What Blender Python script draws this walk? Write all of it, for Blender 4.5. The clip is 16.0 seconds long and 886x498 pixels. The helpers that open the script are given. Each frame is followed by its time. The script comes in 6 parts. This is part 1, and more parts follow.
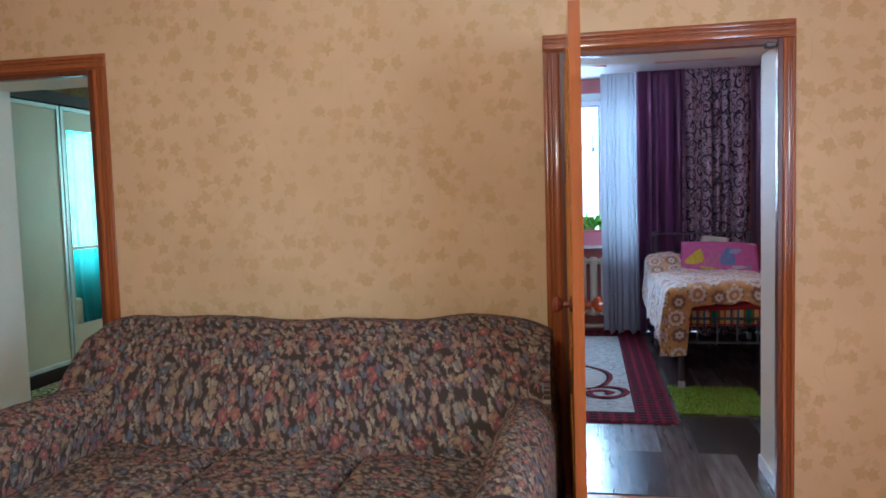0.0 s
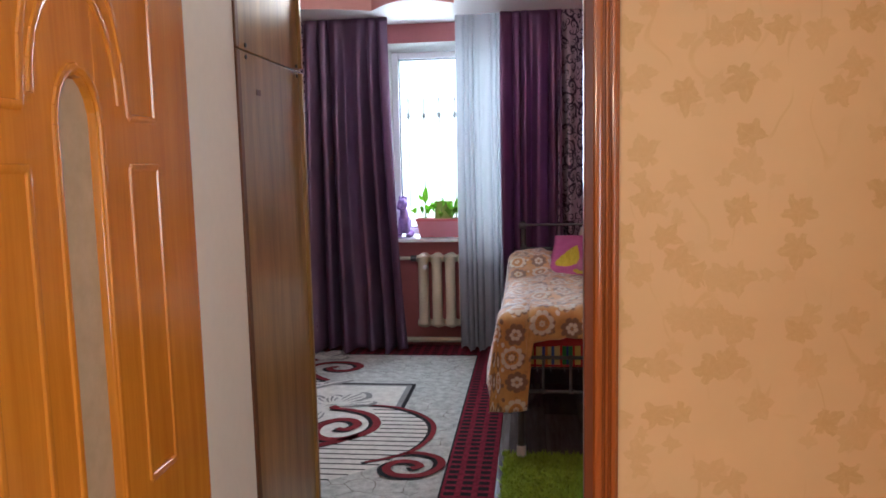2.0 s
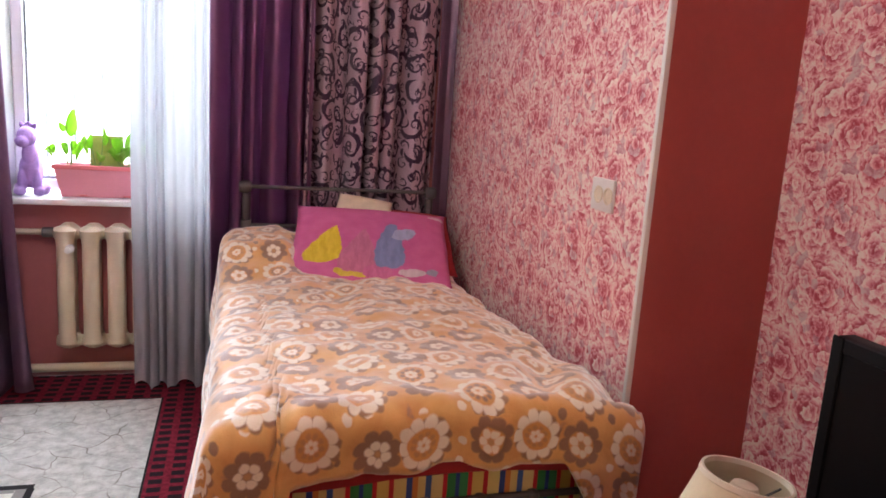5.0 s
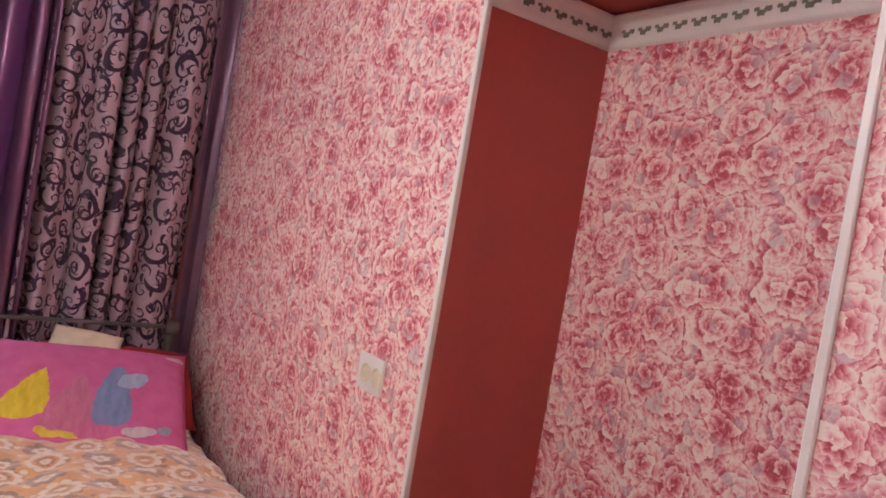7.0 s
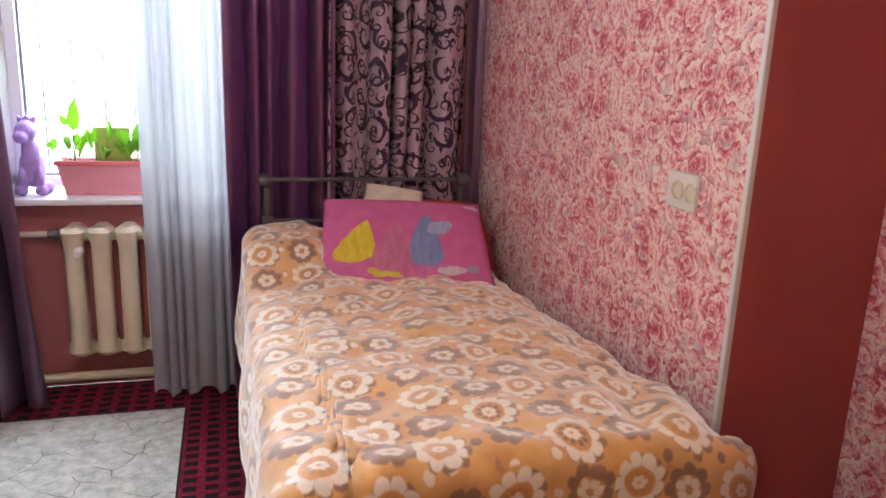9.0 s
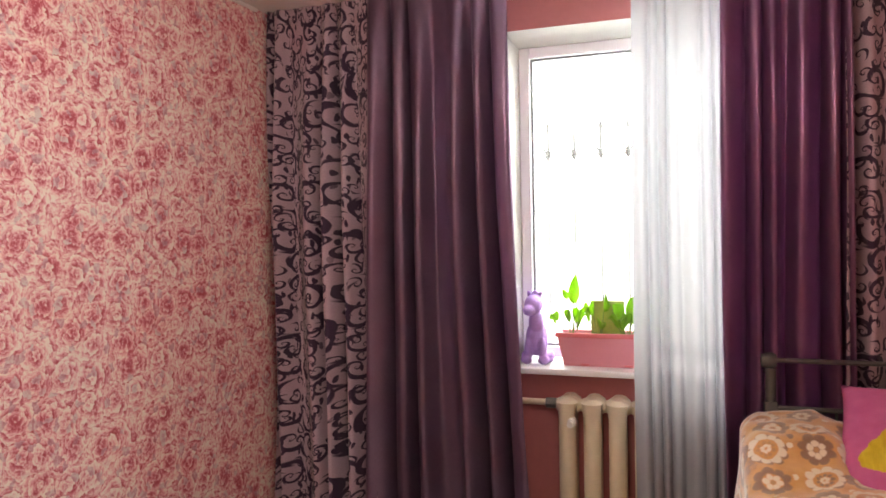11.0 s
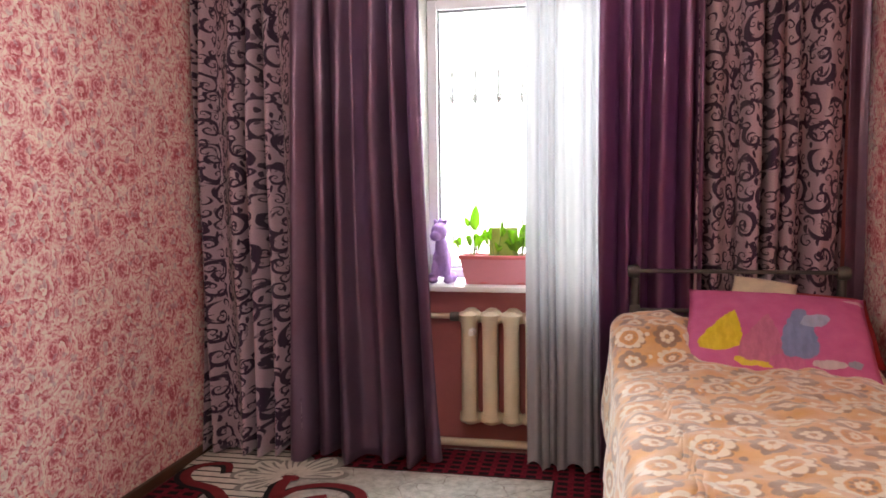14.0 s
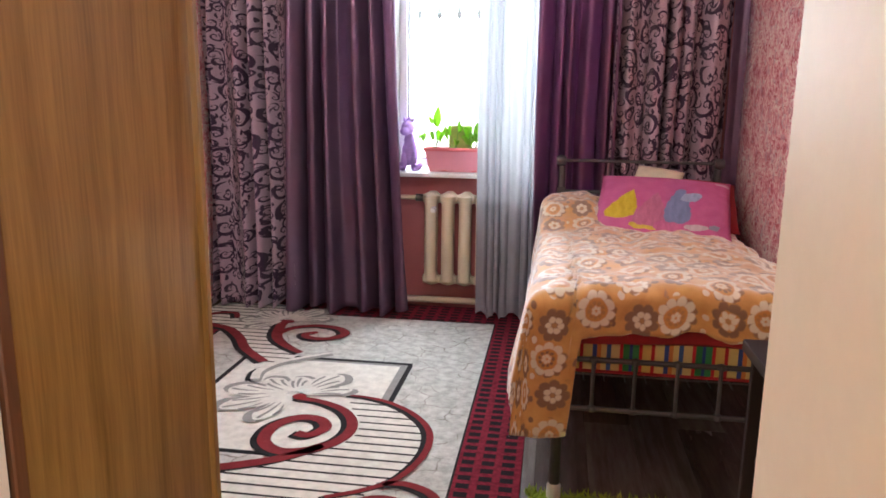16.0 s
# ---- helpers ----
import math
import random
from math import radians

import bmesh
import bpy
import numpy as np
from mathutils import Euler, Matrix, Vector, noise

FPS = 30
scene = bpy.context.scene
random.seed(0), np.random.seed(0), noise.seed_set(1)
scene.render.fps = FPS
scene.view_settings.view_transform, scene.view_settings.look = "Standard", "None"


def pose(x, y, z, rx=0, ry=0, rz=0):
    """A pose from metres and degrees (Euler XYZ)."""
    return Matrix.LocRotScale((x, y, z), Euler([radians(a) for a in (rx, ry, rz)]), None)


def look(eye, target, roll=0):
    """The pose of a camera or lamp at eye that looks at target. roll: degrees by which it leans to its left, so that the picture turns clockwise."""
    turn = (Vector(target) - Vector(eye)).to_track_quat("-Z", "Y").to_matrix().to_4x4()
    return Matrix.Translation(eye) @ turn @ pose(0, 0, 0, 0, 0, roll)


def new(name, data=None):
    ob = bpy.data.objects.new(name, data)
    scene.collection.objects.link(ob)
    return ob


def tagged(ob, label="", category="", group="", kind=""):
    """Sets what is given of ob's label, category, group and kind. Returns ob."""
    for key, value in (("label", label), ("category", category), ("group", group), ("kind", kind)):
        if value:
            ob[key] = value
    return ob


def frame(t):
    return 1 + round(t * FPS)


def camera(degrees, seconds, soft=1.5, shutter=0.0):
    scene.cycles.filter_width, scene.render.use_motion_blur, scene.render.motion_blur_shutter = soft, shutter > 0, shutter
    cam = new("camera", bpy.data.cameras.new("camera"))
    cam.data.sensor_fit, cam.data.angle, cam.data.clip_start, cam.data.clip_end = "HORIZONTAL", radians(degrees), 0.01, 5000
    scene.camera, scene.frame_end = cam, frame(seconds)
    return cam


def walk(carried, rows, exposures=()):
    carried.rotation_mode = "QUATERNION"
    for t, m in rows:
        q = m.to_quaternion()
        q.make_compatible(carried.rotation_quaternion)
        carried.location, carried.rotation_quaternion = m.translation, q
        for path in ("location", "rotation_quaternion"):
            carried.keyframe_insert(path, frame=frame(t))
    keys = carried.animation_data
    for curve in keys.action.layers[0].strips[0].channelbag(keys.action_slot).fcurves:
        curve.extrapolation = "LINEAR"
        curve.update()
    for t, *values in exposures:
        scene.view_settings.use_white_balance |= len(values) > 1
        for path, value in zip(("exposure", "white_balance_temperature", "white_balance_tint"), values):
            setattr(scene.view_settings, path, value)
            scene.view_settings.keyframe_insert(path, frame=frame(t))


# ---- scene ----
cam = camera(62.00, 16.0, soft=1.7)
PATH = [
    (0, (-0.006, 0.254, 1.423), (-0.388, 2.212, 1.282), -1.65),
    (0.5, (0.266, 0.663, 1.428), (0.055, 2.645, 1.267), -1.87),
    (1, (0.452, 1.120, 1.436), (0.295, 3.103, 1.231), -1.42),
    (1.5, (0.600, 1.621, 1.446), (0.417, 3.599, 1.214), -1.04),
    (2, (0.704, 2.095, 1.459), (0.465, 4.068, 1.234), -1.27),
    (2.5, (0.690, 2.544, 1.476), (0.413, 4.512, 1.252), -1.27),
    (3, (0.697, 2.982, 1.467), (0.427, 4.949, 1.226), -1.29),
    (3.5, (0.588, 3.374, 1.447), (0.391, 5.347, 1.179), -1.13),
    (4, (0.546, 3.700, 1.423), (0.467, 5.675, 1.122), -1.03),
    (4.5, (0.546, 3.965, 1.416), (0.729, 5.929, 1.088), 0.56),
    (5, (0.586, 4.155, 1.404), (1.136, 6.042, 1.034), 3.90),
    (5.2, (0.604, 4.231, 1.400), (1.287, 6.077, 1.044), 5.51),
    (7.3, (0.654, 4.428, 1.613), (1.807, 6.062, 1.564), 8.67),
    (7.5, (0.646, 4.425, 1.587), (1.786, 6.063, 1.448), 7.67),
    (8, (0.618, 4.420, 1.526), (1.662, 6.096, 1.206), 5.88),
    (8.5, (0.561, 4.434, 1.486), (1.440, 6.183, 1.074), 4.33),
    (9, (0.486, 4.447, 1.468), (1.043, 6.311, 1.003), 2.28),
    (9.5, (0.465, 4.492, 1.479), (0.613, 6.436, 1.033), 0.54),
    (10, (0.455, 4.595, 1.502), (0.190, 6.548, 1.159), -0.59),
    (10.2, (0.450, 4.623, 1.515), (0.053, 6.563, 1.231), -0.84),
    (12.3, (0.418, 4.591, 1.445), (-0.340, 6.435, 1.607), -0.19),
    (12.5, (0.423, 4.551, 1.438), (-0.319, 6.403, 1.575), -0.37),
    (13, (0.440, 4.452, 1.420), (-0.233, 6.335, 1.448), -0.25),
    (13.5, (0.458, 4.331, 1.401), (-0.075, 6.257, 1.332), -0.61),
    (14, (0.464, 4.197, 1.389), (0.063, 6.149, 1.222), -0.63),
    (14.5, (0.480, 4.001, 1.389), (0.143, 5.957, 1.144), -0.74),
    (15, (0.508, 3.748, 1.382), (0.203, 5.703, 1.093), -0.40),
    (15.5, (0.552, 3.539, 1.367), (0.265, 5.490, 1.037), 0.13),
    (16, (0.602, 3.320, 1.342), (0.312, 5.258, 0.942), 0.77),
]
EXPOSURES = [(0.0, -0.2, 4300, 2), (1.0, -0.38, 4550, 4), (1.5, -0.35, 5100, 7), (2.0, -0.15, 5450, 7), (2.5, 0.0, 5400, 7), (3.0, 0.16, 5400, 7), (3.5, 0.58, 5400, 5), (5.0, 0.70, 6050, 14), (7.5, 0.78, 5850, 12), (8.0, 0.72, 5850, 9), (9.0, 0.62, 5950, 9),
             (10.2, 0.65, 6400, 11), (12.5, -0.03, 8400, 14), (13.5, 0.3, 7500, 15), (14.5, 0.55, 6400, 10), (16.0, 0.72, 6050, 9)]
walk(cam, [(t, look(eye, target, roll)) for t, eye, target, roll in PATH], EXPOSURES)

# ---- light ----
world = bpy.data.worlds.new("sky")
scene.world = world
world.use_nodes = True
sky = world.node_tree.nodes.new("ShaderNodeTexSky")
sky.sky_type, sky.sun_disc = "NISHITA", False
sky.sun_elevation, sky.sun_rotation = radians(48), radians(150)
world.node_tree.links.new(sky.outputs[0], world.node_tree.nodes["Background"].inputs[0])
world.node_tree.nodes["Background"].inputs[1].default_value = 0.12


def lamp(name, kind, m, energy, colour, **settings):
    data = bpy.data.lights.new(name, kind)
    data.energy, data.color = energy, colour
    for key, value in settings.items():
        if key == "size":
            data.size = value
        elif key == "size_y":
            data.shape, data.size_y = "RECTANGLE", value
        elif key == "radius":
            data.shadow_soft_size = value
        elif key == "angle":
            data.angle = value
    ob = new(name, data)
    ob.matrix_world = m
    return ob


lamp("sun", "SUN", look((3, -6, 8), (0, 0, 0)), 2.5, (1.0, 0.95, 0.88), angle=radians(0.6))
# daylight in the openings of three windows; the parlour's is an unseen, added one
lamp("window_daylight", "AREA", look((0.2, 8.46, 1.92), (0.2, 5.4, 0.95)), 148, (0.92, 0.96, 1.0), size=1.3, size_y=1.3)
lamp("parlour_daylight", "AREA", look((1.80, 1.0, 1.6), (-1.5, 2.2, 1.0)), 78, (1.0, 0.94, 0.88), size=1.3, size_y=1.4)
lamp("side_room_daylight", "AREA", look((-3.0, 8.2, 1.6), (-3.0, 5.0, 1.2)), 75, (1.0, 0.76, 0.44), size=1.2, size_y=1.4)
# warm fill added to brighten the parlour; no fixture hangs there
lamp("parlour_bulb", "POINT", pose(-0.75, 0.75, 2.38), 104, (1.0, 0.78, 0.50), radius=0.18)
lamp("pendant_bulb", "POINT", pose(0.025, 5.84, 2.33), 22, (1.0, 0.88, 0.74), radius=0.07)

# ---- materials ----
class Nodes:
    """A short hand for one material's node tree."""

    def __init__(self, name, rough=0.6, metal=0.0, spec=0.5):
        self.m = bpy.data.materials.new(name)
        self.m.use_nodes = True
        self.t = self.m.node_tree
        self.b = self.t.nodes["Principled BSDF"]
        self.out = self.t.nodes["Material Output"]
        self.b.inputs["Roughness"].default_value = rough
        self.b.inputs["Metallic"].default_value = metal
        self.b.inputs["Specular IOR Level"].default_value = spec

    def put(self, socket, v):
        if hasattr(v, "is_output"):
            self.t.links.new(v, socket)
        elif v is not None:
            if socket.type == "RGBA" and not isinstance(v, (int, float)) and len(v) == 3:
                v = (*v, 1)
            socket.default_value = v

    def node(self, kind, *ins, **props):
        n = self.t.nodes.new("ShaderNode" + kind)
        for k, v in props.items():
            if k == "operation":
                n.operation = v
            elif k == "dims":
                n.voronoi_dimensions = v
            elif k == "ndims":
                n.noise_dimensions = v
            elif k == "feature":
                n.feature = v
        for i, v in enumerate(ins):
            self.put(n.inputs[i], v)
        return n

    def math(self, op, a, b=None, c=None):
        return self.node("Math", a, b, c, operation=op).outputs[0]

    def vec(self, op, a, b=None):
        n = self.node("VectorMath", a, b, operation=op)
        return n.outputs["Value"] if op in ("LENGTH", "DISTANCE", "DOT_PRODUCT") else n.outputs[0]

    def scale(self, v, k):
        n = self.node("VectorMath", v, operation="SCALE")
        n.inputs["Scale"].default_value = k
        return n.outputs[0]

    def pos(self):
        return self.node("NewGeometry").outputs["Position"]

    def uv(self):
        return self.node("UVMap").outputs[0]

    def split(self, v):
        return self.node("SeparateXYZ", v).outputs

    def join(self, x, y, z=0.0):
        return self.node("CombineXYZ", x, y, z).outputs[0]

    def flat(self):
        """Metres along a wall and up it, for walls that run along x or y."""
        p = self.split(self.pos())
        return self.join(self.math("ADD", p[0], p[1]), p[2])

    def noise(self, v, scale, detail=3.0, rough=0.55):
        n = self.node("TexNoise", ndims="3D")
        self.put(n.inputs["Vector"], v)
        n.inputs["Scale"].default_value, n.inputs["Detail"].default_value, n.inputs["Roughness"].default_value = scale, detail, rough
        return n.outputs["Fac"]

    def warp(self, v, scale, amount):
        n = self.node("TexNoise", ndims="3D")
        self.put(n.inputs["Vector"], v)
        n.inputs["Scale"].default_value = scale
        return self.vec("ADD", v, self.scale(self.vec("SUBTRACT", n.outputs["Color"], (0.5, 0.5, 0.5)), amount))

    def cells(self, v, scale, randomness=1.0, feature="F1"):
        """Scattered cells: distance, angle, colour and the local place in each, in units of a cell."""
        u = self.scale(v, scale)
        n = self.node("TexVoronoi", dims="2D", feature=feature)
        self.put(n.inputs["Vector"], u)
        n.inputs["Scale"].default_value = 1.0
        n.inputs["Randomness"].default_value = randomness
        local = self.vec("SUBTRACT", u, n.outputs["Position"])
        x, y, _ = self.split(local)
        return n.outputs["Distance"], self.math("ARCTAN2", y, x), n.outputs["Color"], local

    def step(self, v, lo, hi):
        n = self.node("MapRange")
        self.put(n.inputs["Value"], v)
        self.put(n.inputs["From Min"], lo)
        self.put(n.inputs["From Max"], hi)
        return n.outputs["Result"]

    def mix(self, fac, a, b):
        n = self.t.nodes.new("ShaderNodeMix")
        n.data_type = "RGBA"
        self.put(n.inputs[0], fac)
        self.put(n.inputs[6], a)
        self.put(n.inputs[7], b)
        return n.outputs[2]

    def ramp(self, fac, *stops):
        n = self.node("ValToRGB")
        self.put(n.inputs[0], fac)
        e = n.color_ramp.elements
        while len(e) < len(stops):
            e.new(0.5)
        for el, (p, c) in zip(e, stops):
            el.position, el.color = p, (*c, 1)
        return n.outputs[0]

    def bump(self, height, strength=0.3, distance=0.005):
        n = self.node("Bump")
        n.inputs["Strength"].default_value, n.inputs["Distance"].default_value = strength, distance
        self.put(n.inputs["Height"], height)
        self.put(self.b.inputs["Normal"], n.outputs[0])

    def done(self, colour, rough=None):
        self.put(self.b.inputs["Base Color"], colour)
        self.put(self.b.inputs["Roughness"], rough)
        return self.m


def plain(name, colour, rough=0.6, metal=0.0, vary=0.12, scale=9.0, bump=0.15, spec=0.5):
    """Paint, plastic or metal with a slight unevenness at two scales."""
    g = Nodes(name, rough, metal, spec)
    p = g.node("TexCoord").outputs["Object"]
    a, b = g.noise(p, scale, 4), g.noise(p, scale * 14, 2)
    f = g.math("ADD", g.math("MULTIPLY", a, 0.7), g.math("MULTIPLY", b, 0.3))
    dark, light = [c * (1 - vary) for c in colour], [min(1, c * (1 + vary)) for c in colour]
    g.bump(b, bump, 0.002)
    return g.done(g.ramp(f, (0.3, dark), (0.7, light)), g.step(a, -0.6, 1.6) if rough is None else None)


def peach_paper():
    """Golden maple leaves on curled stems, some faded, on peach paper."""
    g = Nodes("peach_wallpaper", 0.62)
    v = g.flat()
    w = g.warp(g.warp(v, 16, 0.035), 55, 0.022)

    def leaves(shift, scale, size, keep):
        r, a, c, local = g.cells(g.vec("ADD", w, shift), scale, 0.85)
        k = g.split(c)
        turn = g.math("MULTIPLY_ADD", k[0], 6.28, a)
        tip = g.math("MULTIPLY", g.math("ABSOLUTE", g.math("SUBTRACT", g.math("FRACT", g.math("MULTIPLY", turn, 0.79577)), 0.5)), 2.0)
        main = g.math("MULTIPLY_ADD", g.math("COSINE", turn), 0.20, 1.0)
        edge = g.math("MULTIPLY", main, g.math("MULTIPLY_ADD", g.math("POWER", tip, 1.1), size * 0.50, size * 0.66))
        body = g.math("MULTIPLY", g.step(g.math("SUBTRACT", edge, r), 0.0, 0.035), g.step(k[1], keep, keep + 0.02))
        rib = g.math("SUBTRACT", 1.0, g.math("MULTIPLY", g.step(tip, 0.80, 0.98), 0.30))
        return g.math("MULTIPLY", g.math("MULTIPLY", body, rib), g.math("MULTIPLY_ADD", k[2], 0.55, 0.55))

    leaf = g.math("MAXIMUM", leaves((0, 0, 0), 8.5, 0.31, 0.34), g.math("MAXIMUM", leaves((3.1, 7.7, 0), 9.5, 0.30, 0.52), g.math("MULTIPLY", leaves((9.3, 2.2, 0), 14, 0.27, 0.62), 0.6)))
    line = g.math("ABSOLUTE", g.math("SUBTRACT", g.noise(g.vec("MULTIPLY", v, (9, 4, 1)), 1.0, 1), 0.5))
    stem = g.math("MULTIPLY", g.math("SUBTRACT", 1.0, g.step(line, 0.006, 0.014)), g.step(g.noise(v, 5, 1), 0.52, 0.60))
    mask = g.math("MAXIMUM", leaf, g.math("MULTIPLY", stem, 0.5))
    mask = g.math("MULTIPLY", mask, g.math("MULTIPLY_ADD", g.noise(v, 70, 3), 0.9, 0.35))
    base = g.ramp(g.noise(v, 2.2, 5), (0.3, (0.63, 0.435, 0.215)), (0.7, (0.70, 0.495, 0.255)))
    g.bump(g.math("ADD", g.noise(v, 220, 2), mask), 0.12, 0.002)
    return g.done(g.mix(g.math("MULTIPLY", mask, 0.52), base, (0.45, 0.27, 0.065)))


def rose_paper():
    """Dense rose heads: curled petals with pale rims and red hollows, deepest at each heart."""
    g = Nodes("rose_wallpaper", 0.6)
    v = g.flat()
    w = g.warp(v, 22, 0.03)
    r, a, c, _ = g.cells(w, 9.0, 0.75)
    k = g.split(c)
    head = g.math("MULTIPLY", g.math("SUBTRACT", 1, g.step(r, 0.10, 0.55)), g.step(k[0], 0.15, 0.75))
    away = g.join(g.math("COSINE", a), g.math("SINE", a))

    def petals(scale, warp_scale, amount):
        pr, pa, pc, local = g.cells(g.warp(g.warp(v, warp_scale, amount), 120, 0.008), scale)
        out = g.vec("DOT_PRODUCT", local, away)
        return out, g.split(pc), pr

    out1, k1, r1 = petals(42, 46, 0.030)
    out2, k2, r2 = petals(92, 70, 0.016)
    tone = g.math("MULTIPLY_ADD", out1, -0.60, g.math("MULTIPLY", out2, -0.34))
    tone = g.math("ADD", tone, g.math("MULTIPLY_ADD", k1[0], 0.42, g.math("MULTIPLY", k2[0], 0.26)))
    tone = g.math("ADD", tone, g.math("MULTIPLY", head, 0.36))
    tone = g.math("ADD", tone, g.math("MULTIPLY_ADD", g.noise(v, 9, 3), 0.26, -0.01))
    col = g.ramp(tone, (0.16, (0.90, 0.80, 0.73)), (0.36, (0.87, 0.63, 0.61)), (0.56, (0.79, 0.41, 0.44)), (0.78, (0.67, 0.20, 0.25)), (1.0, (0.49, 0.07, 0.10)))
    col = g.mix(g.math("MULTIPLY", g.step(k1[1], 0.88, 0.91), 0.45), col, (0.48, 0.36, 0.42))
    g.bump(g.math("ADD", tone, g.noise(v, 300, 2)), 0.12, 0.002)
    return g.done(col)


def wood(name, dark, light, rough, axis=2, scale=1.0, coat=0.0):
    """Grain that runs along one axis of the object."""
    g = Nodes(name, rough)
    p = g.node("TexCoord").outputs["Object"]
    k = [26 * scale] * 3
    k[axis] = 1.3 * scale
    q = g.vec("MULTIPLY", g.warp(p, 1.5, 0.05), tuple(k))
    a, b = g.noise(q, 1.0, 5, 0.65), g.noise(q, 6.0, 2)
    f = g.math("ADD", g.math("MULTIPLY", a, 0.75), g.math("MULTIPLY", b, 0.25))
    g.bump(f, 0.06, 0.002)
    g.b.inputs["Coat Weight"].default_value = coat
    g.b.inputs["Coat Roughness"].default_value = 0.08
    return g.done(g.ramp(f, (0.32, dark), (0.68, light)))


def laminate():
    g = Nodes("laminate_floor", 0.2, spec=0.7)
    p = g.pos()
    q = g.vec("MULTIPLY", p, (9, 0.9, 1))
    info = g.node("ObjectInfo").outputs["Random"]
    q2 = g.vec("ADD", q, g.join(g.math("MULTIPLY", info, 37), g.math("MULTIPLY", info, 91)))
    f = g.math("ADD", g.math("MULTIPLY", g.noise(q2, 3, 6, 0.6), 0.7), g.math("MULTIPLY", info, 0.35))
    g.bump(g.noise(g.vec("MULTIPLY", p, (160, 9, 1)), 1, 2), 0.08, 0.001)
    return g.done(g.ramp(f, (0.3, (0.055, 0.042, 0.038)), (0.55, (0.12, 0.096, 0.085)), (0.8, (0.23, 0.205, 0.19))))


def flower_blanket():
    """Fleece with rings of round petals, white or brown, on golden orange."""
    g = Nodes("flowered_blanket", 0.7, spec=0.35)
    v = g.warp(g.warp(g.uv(), 16, 0.016), 70, 0.006)
    cream, brown, orange = (0.86, 0.79, 0.66), (0.24, 0.105, 0.045), (0.66, 0.29, 0.035)
    ground = g.ramp(g.noise(v, 13, 3), (0.29, (0.36, 0.17, 0.085)), (0.35, (0.62, 0.27, 0.04)), (0.66, (0.76, 0.42, 0.10)))

    def ring(r, a, count, radius, size, soft=0.018):
        """Round petals in a ring: 1 inside a petal."""
        f = g.math("MULTIPLY", g.math("SUBTRACT", g.math("FRACT", g.math("MULTIPLY", a, count / 6.28319)), 0.5), 6.28319 / count)
        dx = g.math("SUBTRACT", g.math("MULTIPLY", r, g.math("COSINE", f)), radius)
        dy = g.math("MULTIPLY", r, g.math("SINE", f))
        d = g.math("SQRT", g.math("ADD", g.math("MULTIPLY", dx, dx), g.math("MULTIPLY", dy, dy)))
        return g.math("SUBTRACT", 1.0, g.step(d, size - soft, size + soft))

    r, a, c, local = g.cells(v, 7.8, 0.30)
    k = g.split(c)
    place = g.split(g.vec("SUBTRACT", g.scale(v, 7.8), local))
    odd = g.math("ADD", g.math("FLOOR", place[0]), g.math("FLOOR", place[1]))
    odd = g.math("MULTIPLY", g.math("FRACT", g.math("MULTIPLY", odd, 0.5)), 2.0)
    a = g.math("ADD", a, g.math("MULTIPLY", k[1], 6.28))

    def disc(rad, soft=0.018):
        return g.math("SUBTRACT", 1.0, g.step(r, rad - soft, rad + soft))

    def shade(count, radius, size):
        """A ring of petals set a little aside, as a printed shadow."""
        q = g.vec("ADD", local, (-0.045, 0.045, 0))
        x, y, _ = g.split(q)
        return ring(g.vec("LENGTH", q), g.math("ARCTAN2", y, x), count, radius, size)

    # large white flowers: a brown shadow, white scallops, an orange ring, a white heart
    large = g.mix(g.math("MULTIPLY", shade(10, 0.35, 0.105), 0.9), ground, brown)
    large = g.mix(ring(r, a, 9, 0.33, 0.12), large, cream)
    large = g.mix(disc(0.27), large, orange)
    large = g.mix(ring(r, a, 9, 0.17, 0.045), large, g.mix(g.step(k[2], 0.4, 0.42), brown, (0.50, 0.22, 0.05)))
    large = g.mix(ring(r, a, 6, 0.075, 0.048), large, cream)
    # smaller brown flowers with a white rosette
    small = g.mix(ring(r, a, 8, 0.30, 0.13), ground, brown)
    small = g.mix(disc(0.24), small, g.mix(g.step(k[2], 0.5, 0.52), brown, orange))
    small = g.mix(ring(r, a, 6, 0.15, 0.082), small, cream)
    small = g.mix(disc(0.06), small, (0.52, 0.26, 0.08))
    col = g.mix(odd, large, small)
    # buds in the gaps
    r3, a3, c3, _ = g.cells(g.vec("ADD", v, (0.064, 0.0, 0)), 15.6, 0.5)
    bud = g.math("MULTIPLY", g.math("SUBTRACT", 1.0, g.step(r3, 0.14, 0.19)), g.math("MULTIPLY", g.step(g.split(c3)[0], 0.25, 0.27), g.step(r, 0.46, 0.50)))
    col = g.mix(bud, col, g.mix(g.step(g.split(c3)[1], 0.5, 0.52), brown, cream))
    fuzz, clump = g.noise(g.uv(), 300, 3), g.noise(g.uv(), 55, 3)
    g.b.inputs["Sheen Weight"].default_value = 1.0
    g.b.inputs["Sheen Roughness"].default_value = 0.5
    g.b.inputs["Coat Weight"].default_value, g.b.inputs["Coat Roughness"].default_value = 0.7, 0.56
    g.bump(g.math("ADD", g.math("MULTIPLY", fuzz, 0.8), g.math("MULTIPLY", clump, 1.2)), 0.45, 0.004)
    return g.done(g.mix(g.math("MULTIPLY", fuzz, 0.15), col, (0.78, 0.60, 0.36)))


